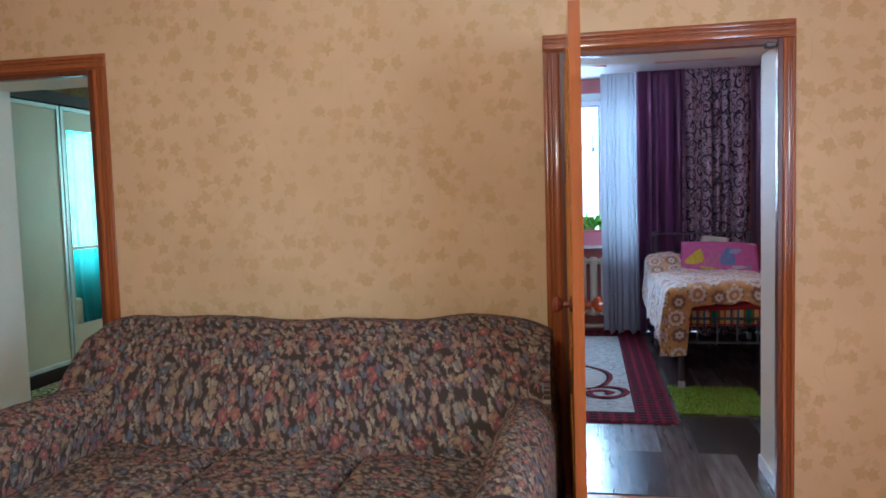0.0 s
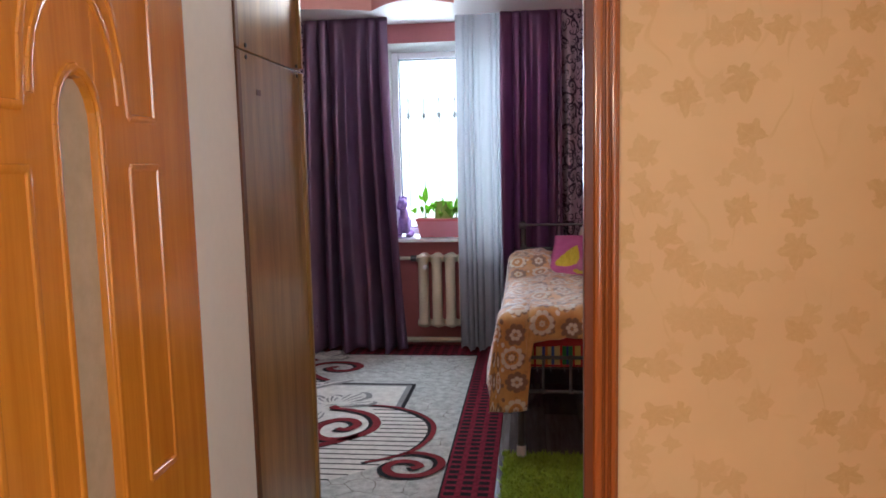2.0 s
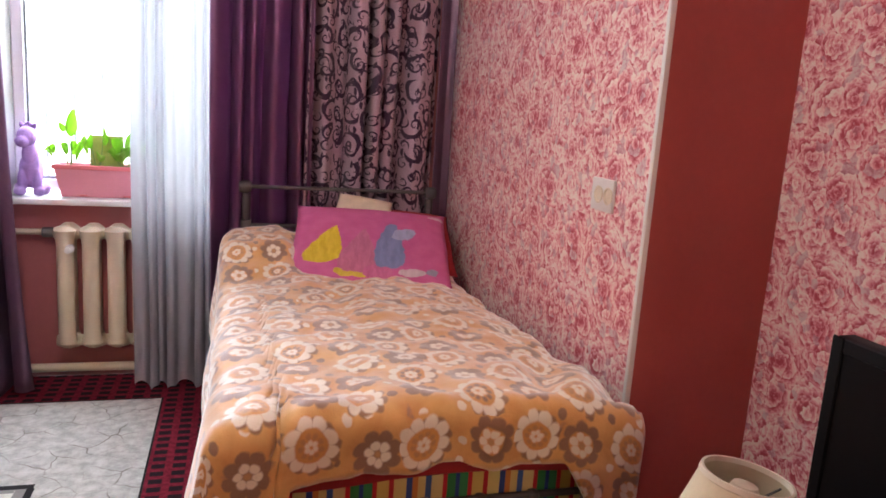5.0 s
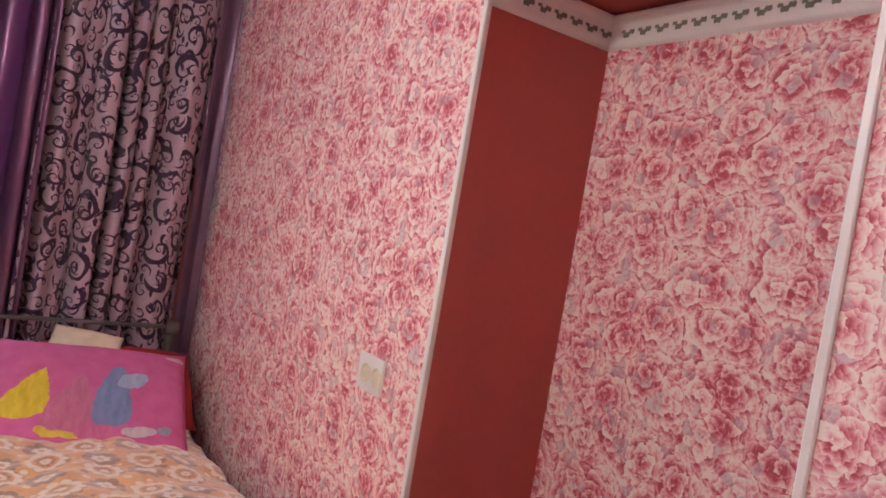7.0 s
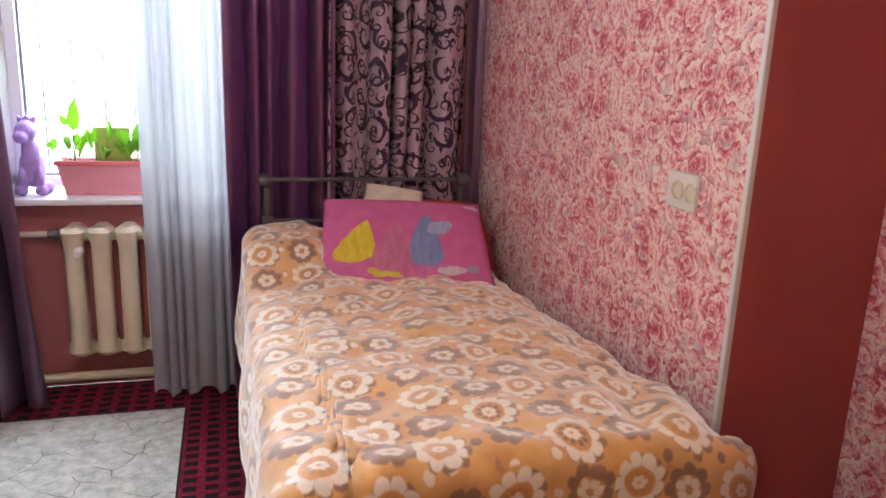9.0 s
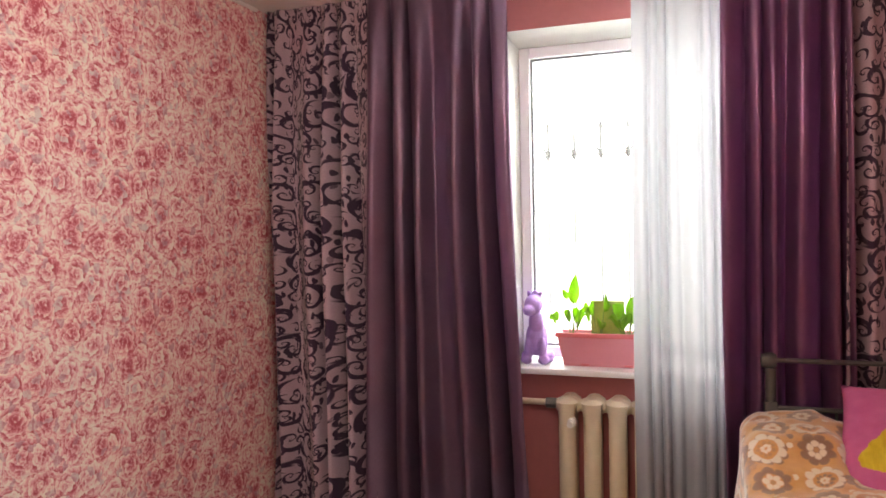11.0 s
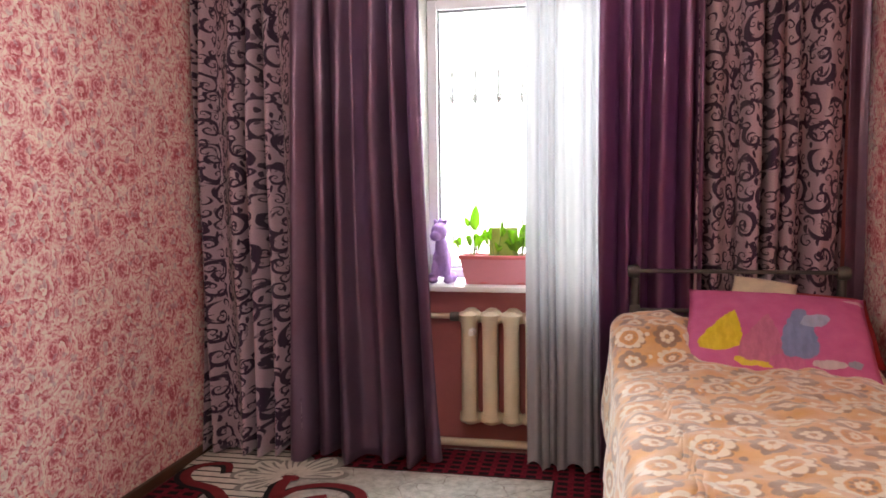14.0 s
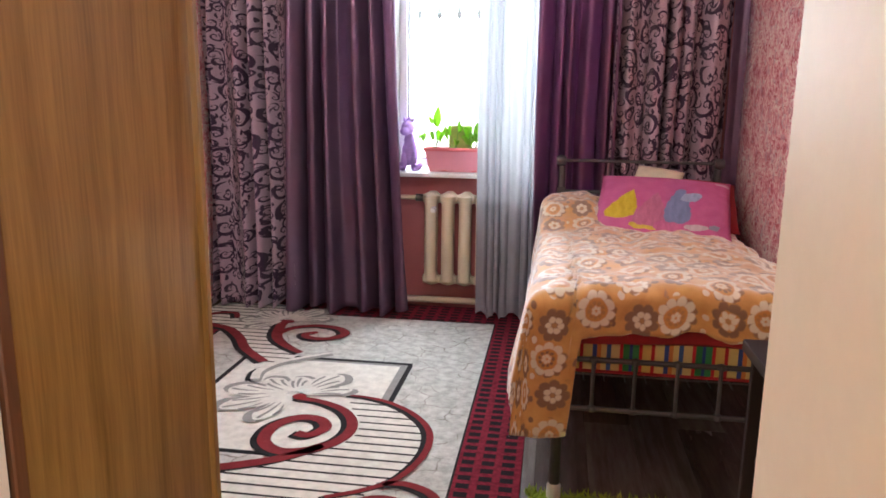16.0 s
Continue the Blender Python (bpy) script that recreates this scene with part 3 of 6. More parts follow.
def mesh_of(name, bm, mats, smooth=None):
    bmesh.ops.recalc_face_normals(bm, faces=bm.faces[:])
    data = bpy.data.meshes.new(name)
    bm.to_mesh(data)
    bm.free()
    for m in mats if isinstance(mats, (list, tuple)) else [mats]:
        data.materials.append(m)
    if smooth is not None:
        data.shade_smooth() if smooth >= 180 else data.set_sharp_from_angle(angle=radians(smooth))
        if smooth < 180:
            data.polygons.foreach_set("use_smooth", [True] * len(data.polygons))
            data.set_sharp_from_angle(angle=radians(smooth))
    return data


def thing(name, base, label, category, group="", kind=""):
    ob = new(name)
    ob.location = base
    ob.empty_display_size = 0.1
    return tagged(ob, label, category, group, kind)


def part(name, bm, material, parent, label="", smooth=40):
    """One mesh object, in world metres, under a thing or a part."""
    ob = new(name, mesh_of(name, bm, material, smooth))
    top = parent.parent or parent
    ob.parent = parent
    ob.matrix_parent_inverse = Matrix.Translation(-top.location) if parent is top else Matrix.Identity(4)
    return tagged(ob, label)


def solid(name, bm, material, label="", category="", kind="", smooth=40):
    ob = new(name, mesh_of(name, bm, material, smooth))
    return tagged(ob, label, category, "", kind)


def wall(name, boxes, sides, label):
    """Boxes as one wall; sides gives the material for each way that a face looks, others the first."""
    bm = bmesh.new()
    for b in boxes:
        box(bm, *b)
    mats = list(dict.fromkeys(sides.values()))
    bmesh.ops.recalc_face_normals(bm, faces=bm.faces[:])
    for f in bm.faces:
        n = f.normal
        key = max((("+x", n.x), ("-x", -n.x), ("+y", n.y), ("-y", -n.y), ("+z", n.z), ("-z", -n.z)), key=lambda k: k[1])[0]
        f.material_index = mats.index(sides.get(key, mats[0]))
    return tagged(new(name, mesh_of(name, bm, mats)), label, "wall", "", "structure")


# ---- the shell ----
XL, XR, YW, YB, YP, ZC = -1.555, 1.65, 7.95, 4.165, 3.71, 2.66   # bedroom sides, window wall, partition, ceiling
DX0, DX1, DZ = -0.135, 0.85, 2.07                               # the doorway to the bedroom
WX0, WX1, WZ0, WZ1 = -0.40, 0.80, 0.86, 2.36                   # the bedroom's window
OX0, OX1, OZ1 = -0.455, 0.855, 2.42                             # the wider mouth of its splayed reveal
NY0, NY1, NX, NZ = 4.955, 5.88, 2.06, 2.24                      # the niche in the side wall
LX, BY = -5.3, -2.0                                             # far walls of the other rooms
SX0, SX1 = -3.39, -2.495                                         # the doorway to the side room

wall("wall_partition", [
    (LX, YP, 0, SX0, YB, 2.9), (SX0, YP, DZ + 0.055, SX1, YB, 2.9), (SX1, YP, 0, DX0, YB, 2.9), (DX0, YP, DZ, DX1, YB, 2.9), (DX1, YP, 0, 2.3, YB, 2.9),
], {"+x": M["plaster"], "-x": M["plaster"], "-z": M["plaster"], "-y": M["peach"], "+y": M["rose"]}, "thick partition wall, peach leaf wallpaper on the parlour side")
wall("wall_window", [
    (LX, YW, 0, -3.6, 8.32, 2.9), (-3.6, YW, 0, -2.4, 8.32, 0.86), (-3.6, YW, 2.41, -2.4, 8.32, 2.9), (-2.4, YW, 0, OX0, 8.32, 2.9),
    (OX0, YW, 0, OX1, 8.32, WZ0), (OX0, YW, OZ1, OX1, 8.32, 2.9), (OX1, YW, 0, 2.3, 8.32, 2.9),
], {"-y": M["dusty"], "+x": M["reveal"], "-x": M["reveal"], "+z": M["reveal"], "-z": M["reveal"], "+y": M["plaster"]}, "dusty red painted wall round the window")
wall("wall_rose_left", [(-1.67, YB, 0, XL, YW, 2.9)], {"+x": M["rose"], "-x": M["plaster"]}, "side wall papered with dense pink roses")
ROSE_SIDES = {"-x": M["rose"], "-y": M["deep_red"], "+y": M["deep_red"], "-z": M["deep_red"], "+x": M["plaster"]}
for name, q, label in (("wall_rose_desk", (XR, YB, 0, 2.3, NY0, 2.9), "rose-papered side wall behind the desk"), ("wall_rose_bed", (XR, NY1, 0, 2.3, YW, 2.9), "rose-papered side wall along the bed"),
                       ("wall_rose_lintel", (XR, NY0, NZ, 2.3, NY1, 2.9), "rose-papered wall above the niche"), ("wall_niche", (NX, NY0, 0, 2.3, NY1, NZ), "rose-papered back of the brick-red niche")):
    wall(name, [q], ROSE_SIDES, label)
wall("wall_parlour_right", [(XR, BY, 0, 2.0, 0.35, 2.9), (XR, 0.35, 0, 2.0, 1.65, 0.88), (XR, 0.35, 2.32, 2.0, 1.65, 2.9), (XR, 1.65, 0, 2.0, YP, 2.9)],
     {"-x": M["peach"], "+y": M["white"], "-y": M["white"], "+z": M["white"], "-z": M["white"]}, "peach papered parlour wall with an added window opening out of view")
wall("wall_parlour_left", [(LX - 0.2, BY, 0, LX, YW, 2.9)], {"+x": M["peach"]}, "plain peach end wall")
wall("wall_parlour_back", [(LX, BY - 0.3, 0, 2.3, BY, 2.9)], {"+y": M["peach"]}, "plain peach papered wall behind the walker")

bm = bmesh.new()
box(bm, LX - 0.2, BY - 0.3, -0.2, 2.3, YP + 0.03, -0.006)
box(bm, LX - 0.2, YP + 0.03, -0.2, -1.6, 8.32, -0.006)
solid("floor_parlour", bm, M["orange_floor"], "orange-brown painted floor", "floor", "structure")
bm = bmesh.new()
box(bm, LX - 0.2, BY - 0.3, 2.72, 2.3, 8.32, 2.92)
solid("ceiling", bm, M["ceiling"], "white painted ceiling", "ceiling", "structure")
bm = bmesh.new()
box(bm, XL + 0.001, YB + 0.001, 2.645, XR - 0.001, YW - 0.003, 2.719)
solid("ceiling_bedroom", bm, M["ceiling"], "lower white painted bedroom ceiling", "ceiling", "structure")

def moulded(bm, pts, width, height, normal, sides=6):
    """A half-round strip laid along a line of points on a face that looks along normal."""
    n = Vector(normal)
    tube(bm, [Vector(p) + n * (height - width / 2) for p in pts], width / 2, sides)


# ---- ceiling of the bedroom: a lower tier with a wavy salmon edge ----
def tier_edge(x):
    """How far from the window wall the lower tier reaches, as a y."""
    if x < -0.41:
        t = max(0.0, (x + 1.555) / 1.145)
        return 7.27 + 0.14 * t - 0.095 * math.sin(math.pi * t ** 1.5)
    if x < 0.22:
        t = (x + 0.41) / 0.63
        return 7.41 - 0.42 * math.sin(math.pi * t * 0.8) * (1 - 0.55 * t)
    t = min(1.0, (x - 0.22) / 1.1)
    return 7.22 - 0.62 * math.sin(math.pi * (0.12 + 0.80 * t)) ** 0.8


bm = bmesh.new()
lo, hi = [], []
xs = [XL + 0.001 + (XR - XL - 0.002) * i / 90 for i in range(91)]
for x in xs:
    y = tier_edge(x)
    lo.append((bm.verts.new((x, y, 2.565)), bm.verts.new((x, YW - 0.002, 2.565))))
    hi.append(bm.verts.new((x, y, 2.646)))
for i in range(90):
    bm.faces.new((lo[i][0], lo[i][1], lo[i + 1][1], lo[i + 1][0])).material_index = 0
    bm.faces.new((lo[i][0], lo[i + 1][0], hi[i + 1], hi[i])).material_index = 1
tagged(new("ceiling_tier", mesh_of("ceiling_tier", bm, [M["ceiling"], M["ceiling_pink"]])), "white plasterboard tier with a wavy salmon edge above the curtains", "ceiling", "", "structure")
bm = bmesh.new()
ring = [(0.95 + 0.34 * math.cos(a), 7.13 + 0.11 * math.sin(a) + 0.05 * math.cos(2 * a)) for a in [2 * math.pi * k / 40 for k in range(40)]]
bm.faces.new([bm.verts.new((x, y, 2.559)) for x, y in ring])
ret = bmesh.ops.extrude_face_region(bm, geom=bm.faces[:])
bmesh.ops.translate(bm, vec=(0, 0, 0.008), verts=[v for v in ret["geom"] if isinstance(v, bmesh.types.BMVert)])
tagged(new("ceiling_inlay", mesh_of("ceiling_inlay", bm, M["ceiling_pink"])), "salmon leaf-shaped inlay on the ceiling tier", "ceiling", "", "structure")


def cornice(name, a, b, z, inward, label):
    """A white border strip with a row of dark printed scrolls between two points."""
    a, b, n = Vector(a), Vector(b), Vector(inward)
    along = (b - a).normalized()
    ob = thing(name, (a.x, a.y, z), label, "trim", "", "structure")
    bm = bmesh.new()
    prof = [(0.0, 0.0), (0.006, 0.004), (0.010, 0.012), (0.010, 0.062), (0.016, 0.070), (0.030, 0.076), (0.030, 0.084), (0.0, 0.084)]
    rows = [[bm.verts.new(p + n * d + Vector((0, 0, z + h))) for d, h in prof] for p in (a, b)]
    for k in range(len(prof) - 1):
        bm.faces.new((rows[0][k], rows[0][k + 1], rows[1][k + 1], rows[1][k]))
    part("strip", bm, M["white"], ob)
    length = (b - a).length
    bm = bmesh.new()
    for k in range(int(length / 0.055)):
        c = a + along * (0.03 + 0.055 * k) + n * 0.0105 + Vector((0, 0, z + 0.037))
        for dx, dz, r in ((-0.013, 0.004, 0.011), (0.003, -0.003, 0.012), (0.015, 0.006, 0.008)):
            q = c + along * dx + Vector((0, 0, dz))
            bm.faces.new([bm.verts.new(q + along * r * math.cos(t) * 0.9 + Vector((0, 0, r * 0.9 * math.sin(t) * (1 if i % 2 else 0.55))) + n * 0.0008) for i, t in enumerate([2 * math.pi * j / 8 for j in range(8)])])
    part("printed_scrolls", bm, M["print_grey"], ob)
    return ob


cornice("cornice", (XL, YB + 0.02, 0), (XL, 7.62, 0), 2.55, (1, 0, 0), "white cornice strip with grey printed scrolls")
cornice("cornice", (XR, 7.62, 0), (XR, YB + 0.02, 0), 2.55, (-1, 0, 0), "white cornice strip with grey printed scrolls")
cornice("cornice", (NX, NY1, 0), (XR + 0.004, NY1, 0), 2.145, (0, -1, 0), "white cornice strip inside the niche")
cornice("cornice", (NX, NY0, 0), (NX, NY1, 0), 2.145, (-1, 0, 0), "white cornice strip inside the niche")

bm = bmesh.new()
for y in (NY0, NY1):
    s = 1 if y == NY0 else -1
    box(bm, XR - 0.006, y - (0.014 if s > 0 else 0.003), 0.0, XR + 0.012, y + (0.003 if s > 0 else 0.014), NZ - 0.06, 0.003)
box(bm, XR - 0.008, NY0 + 0.05, NZ - 0.004, XR + 0.022, NY1 - 0.05, NZ + 0.022, 0.003)
for y, s in ((NY0, 1), (NY1, -1)):
    tube(bm, [(XR + 0.004, y - 0.01 * s, NZ - 0.07), (XR + 0.004, y + 0.06 * s, NZ + 0.012)], 0.014, 6)
solid("trim_niche", bm, M["white"], "white corner moulding round the niche", "trim", "structure")
bm = bmesh.new()
box(bm, XL, 4.78, 0.0, XL + 0.018, YW, 0.055, 0.004)
box(bm, XL, YB, 0.0, XL + 0.018, 4.78, 0.055, 0.004)
solid("baseboard_left", bm, M["skirting"], "dark brown wooden skirting board", "baseboard", "structure")
bm = bmesh.new()
box(bm, XR - 0.018, YB, 0.0, XR, NY0 - 0.03, 0.055, 0.004)
box(bm, XR - 0.018, NY1 + 0.03, 0.0, XR, YW, 0.055, 0.004)
solid("baseboard_right", bm, M["skirting"], "dark brown wooden skirting board", "baseboard", "structure")


# ---- the bedroom's window ----
def pane_window(name, x0, x1, z0, z1, y, mullion, label):
    ob = thing(name, ((x0 + x1) / 2, y, z0), label, "window", "", "structure")
    bm = bmesh.new()
    w = 0.05
    box(bm, x0, y, z0, x0 + w, y + 0.07, z1, 0.004)
    box(bm, x1 - w, y, z0, x1, y + 0.07, z1, 0.004)
    box(bm, x0 + w, y, z0, x1 - w, y + 0.07, z0 + w, 0.004)
    box(bm, x0 + w, y, z1 - w, x1 - w, y + 0.07, z1, 0.004)
    box(bm, mullion - 0.035, y, z0 + w, mullion + 0.035, y + 0.07, z1 - w, 0.004)
    part("window_frame", bm, M["pvc"], ob, "white plastic frame")
    for a, b in ((x0 + w, mullion - 0.035), (mullion + 0.035, x1 - w)):
        bm = bmesh.new()
        for q in ((a, z0 + w, a + 0.012, z1 - w), (b - 0.012, z0 + w, b, z1 - w), (a + 0.012, z0 + w, b - 0.012, z0 + w + 0.012), (a + 0.012, z1 - w - 0.012, b - 0.012, z1 - w)):
            box(bm, q[0], y + 0.02, q[1], q[2], y + 0.05, q[3])
        part("gasket", bm, M["gasket"], ob, "grey rubber gasket")
        bm = bmesh.new()
        box(bm, a + 0.012, y + 0.03, z0 + w + 0.012, b - 0.012, y + 0.036, z1 - w - 0.012)
        pane = part("pane", bm, M["glass"], ob)
        pane.visible_shadow = False
    return ob


bm = bmesh.new()


def splay(rings):
    """A prism between two like outlines."""
    a, b = [[bm.verts.new(p) for p in ring] for ring in rings]
    n = len(a)
    bm.faces.new(a[::-1])
    bm.faces.new(b)
    for k in range(n):
        bm.faces.new((a[k], a[(k + 1) % n], b[(k + 1) % n], b[k]))


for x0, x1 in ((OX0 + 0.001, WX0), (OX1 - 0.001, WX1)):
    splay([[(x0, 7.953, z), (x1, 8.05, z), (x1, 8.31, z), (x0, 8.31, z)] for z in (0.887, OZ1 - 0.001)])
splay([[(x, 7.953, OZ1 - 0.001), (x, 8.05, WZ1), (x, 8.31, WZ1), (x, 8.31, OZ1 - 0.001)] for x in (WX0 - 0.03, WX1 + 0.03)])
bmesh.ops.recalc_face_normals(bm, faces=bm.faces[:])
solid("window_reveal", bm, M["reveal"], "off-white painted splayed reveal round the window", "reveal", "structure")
win = pane_window("window_1", WX0, WX1, 0.905, WZ1, 8.05, 0.175, "white plastic window, blown bright by daylight")
bm = bmesh.new()
box(bm, 0.155, 8.035, 1.45, 0.175, 8.05, 1.60, 0.004)
part("window_handle", bm, M["pvc"], win)
bm = bmesh.new()
box(bm, WX0 - 0.05, 7.845, 0.858, WX1 + 0.05, 8.06, 0.886, 0.006, 2)
solid("window_sill", bm, M["white"], "white window sill with a worn front edge", "window sill", "structure")


def grille_bar(x):
    """One upright of the grille with a spear head."""
    bm = bmesh.new()
    tube(bm, [(x, 8.28, 0.8), (x, 8.28, 1.87)], 0.0045, 6)
    lathe(bm, [(0.006, 1.85), (0.016, 1.865), (0.016, 1.885), (0.007, 1.90), (0.007, 1.99), (0.012, 2.005), (0.0, 2.045)], (x, 8.28, 0), 8)
    for s in (-1, 1):
        tube(bm, [(x, 8.28, 1.87), (x + s * 0.022, 8.28, 1.905), (x + s * 0.034, 8.28, 1.945)], [0.006, 0.005, 0.002], 6)
    return bm


grille = thing("window_grille", (0.2, 8.28, 0.8), "dark iron security grille with spear heads outside the window", "grille")
for k in range(9):
    part("grille_bar", grille_bar(-0.313 + 0.13 * k), M["iron"], grille)
for z in (0.92, 1.87):
    bm = bmesh.new()
    box(bm, WX0 + 0.02, 8.284, z - 0.003, WX1 - 0.02, 8.29, z + 0.003)
    part("grille_rail", bm, M["iron"], grille)


# ---- curtains ----
def curtain(name, x0, x1, y, z0, z1, folds, amp, material, label, spread=0.0, seed=0, thick=0.003, gather=1.7, group="curtains at the bedroom window"):
    """Hanging cloth in uneven folds, gathered at the top and looser below."""
    rng = random.Random(seed)
    ph = [rng.uniform(0, 6.28) for _ in range(6)]
    fine = [rng.uniform(0.6, 1.4) for _ in range(3)]

    def f(u, v):
        z = z1 + (z0 - z1) * v
        low = 0.14 + 0.86 * min(1.0, v / 0.35) ** 0.7
        warped = u + 0.05 * math.sin(2 * math.pi * u * 1.7 + ph[0]) + 0.022 * math.sin(5 * v + ph[4] + 3 * u) * v
        w = 2 * math.pi * folds * warped
        depth = amp * low * (math.sin(w + ph[1]) + 0.40 * math.sin(0.53 * w * fine[0] + ph[2]) + 0.22 * math.sin(2.3 * w * fine[1] + ph[3] + 1.5 * v))
        x = x0 + (x1 - x0) * (u + 0.012 * math.cos(w + ph[1])) + spread * v ** 2 * (u - 0.3) + 0.008 * math.sin(4.2 * v + ph[5]) * v
        hem = (0.018 * math.sin(w * 0.5 + ph[2]) + 0.012 * math.sin(w + ph[3])) * v ** 8
        return (x, y + depth, z + hem), (u * (x1 - x0) * gather, z)

    bm = sheet(bmesh.new(), folds * 16, 60, f)
    ob = tagged(solid(name, bm, material, smooth=180), label, "curtain", group)
    if thick:
        mod = ob.modifiers.new("thickness", "SOLIDIFY")
        mod.thickness = thick
    return ob


curtain("patterned_curtain", -1.535, -0.97, 7.68, 0.035, 2.568, 5, 0.068, M["scroll"], "lilac curtain with dark purple scroll pattern, hanging in folds", seed=2)
curtain("plain_curtain", -0.98, -0.358, 7.655, 0.035, 2.568, 5, 0.058, M["satin"], "dusky purple satin curtain drawn beside the window", spread=0.14, seed=5)
curtain("tulle_curtain", 0.155, 0.50, 7.69, 0.035, 2.568, 7, 0.016, M["tulle"], "sheer white tulle curtain over half the window", spread=0.03, seed=9, thick=0)
curtain("plain_curtain", 0.49, 0.93, 7.65, 0.035, 2.568, 5, 0.048, M["plum"], "plum satin curtain drawn beside the window", seed=11)
curtain("patterned_curtain", 0.90, 1.535, 7.67, 0.035, 2.568, 6, 0.058, M["scroll"], "lilac curtain with dark purple scroll pattern behind the bed", seed=14)
curtain("plain_curtain", 1.53, 1.615, 7.70, 0.035, 2.568, 1, 0.012, M["satin"], "narrow dusky purple satin edge of a curtain in the corner", seed=21)


# ---- radiator ----
def radiator_section(x):
    """One cast-iron section: two columns of water joined by hubs above and below."""
    bm = bmesh.new()
    for dy, r in ((0.0, 0.034), (0.095, 0.028)):
        tube(bm, [(x, 7.835 + dy, 0.185), (x, 7.835 + dy, 0.205), (x, 7.835 + dy, 0.24), (x, 7.835 + dy, 0.68), (x, 7.835 + dy, 0.72), (x, 7.835 + dy, 0.745), (x, 7.835 + dy, 0.765)],
             [0.022, 0.040, r, r, 0.038, 0.042, 0.02], 12)
    for z in (0.205, 0.725):
        tube(bm, [(x - 0.0535, 7.88, z), (x - 0.035, 7.88, z), (x, 7.88, z), (x + 0.035, 7.88, z), (x + 0.0535, 7.88, z)], [0.026, 0.032, 0.042, 0.032, 0.026], 14)
    box(bm, x - 0.028, 7.845, 0.24, x + 0.028, 7.92, 0.72, 0.006)
    for v in bm.verts:
        v.co.x = x + (v.co.x - x) * (1.12 if abs(v.co.x - x) < 0.045 else 1.0)
    return bm


rad = thing("radiator", (0.1, 7.88, 0.2), "cream painted cast-iron column radiator under the window", "radiator")
first = part("section", radiator_section(-0.155), M["radiator"], rad)
for k in range(1, 7):
    ob = new("section", first.data)
    ob.parent, ob.matrix_parent_inverse, ob.location = rad, first.matrix_parent_inverse, (0.108 * k, 0, 0)
bm = lathe(bmesh.new(), [(0.0, -0.20), (0.014, -0.198), (0.014, -0.16), (0.020, -0.155), (0.020, -0.13), (0.0, -0.128)], (-0.13, 7.95, 0.665), 10, "y")
part("air_valve", bm, M["white"], rad)
for z, name in ((0.725, "pipe_upper"), (0.06, "pipe_lower")):
    bm = bmesh.new()
    if z > 0.5:
        tube(bm, [(-0.60, 7.90, z), (-0.25, 7.90, z), (-0.205, 7.885, z)], 0.014, 12)
    else:
        tube(bm, [(-1.40, 7.90, z), (1.4, 7.90, z)], 0.021, 12)
    pipe = solid("heating_pipe", bm, M["radiator"], "cream painted heating pipe along the wall", "pipe")
    if z > 0.5:
        bm = lathe(bmesh.new(), [(0.016, -0.262), (0.024, -0.258), (0.024, -0.215), (0.018, -0.208)], (0, 7.89, z), 8, "x")
        part("coupling", bm, M["iron"], rad, "dark iron pipe coupling")
for x in (-0.9, 0.6):
    bm = bmesh.new()
    box(bm, x - 0.012, 7.88, 0.030, x + 0.012, YW, 0.042)
    solid("pipe_bracket", bm, M["iron"], "small iron bracket holding the heating pipe", "bracket")


# ---- rug ----
RX0, RX1, RY0, RY1 = -1.525, 0.53, 4.83, 7.925
rug = thing("rug", (-0.5, 6.3, 0.0), "grey marbled rug with wine-red border, scrolls and white flowers", "rug")
bm = bmesh.new()
box(bm, RX0, RY0, 0.0005, RX1, RY1, 0.010, 0.003)
part("border", bm, M["border_pile"], rug)
bm = bmesh.new()
box(bm, -1.27, 5.03, 0.002, 0.285, 7.58, 0.012, 0.002)
part("field", bm, M["marble_pile"], rug)
bm = bmesh.new()
for q in ((0.283, 5.02, 0.291, 7.59), (-1.27, 5.022, 0.283, 5.03), (-1.27, 7.58, 0.283, 7.588), (-1.278, 5.02, -1.27, 7.59)):
    box(bm, q[0], q[1], 0.004, q[2], q[3], 0.0125)
part("field_outline", bm, M["black_pile"], rug)


def smooth_line(pts, n=10):
    """A round line through a few points."""
    out = []
    p = [pts[0], *pts, pts[-1]]
    for i in range(1, len(p) - 2):
        for k in range(n):
            t = k / n
            out.append(tuple(0.5 * (2 * p[i][c] + (p[i + 1][c] - p[i - 1][c]) * t + (2 * p[i - 1][c] - 5 * p[i][c] + 4 * p[i + 1][c] - p[i + 2][c]) * t * t + (3 * p[i][c] - p[i - 1][c] - 3 * p[i + 1][c] + p[i + 2][c]) * t ** 3) for c in range(2)))
    out.append(tuple(pts[-1]))
    return out


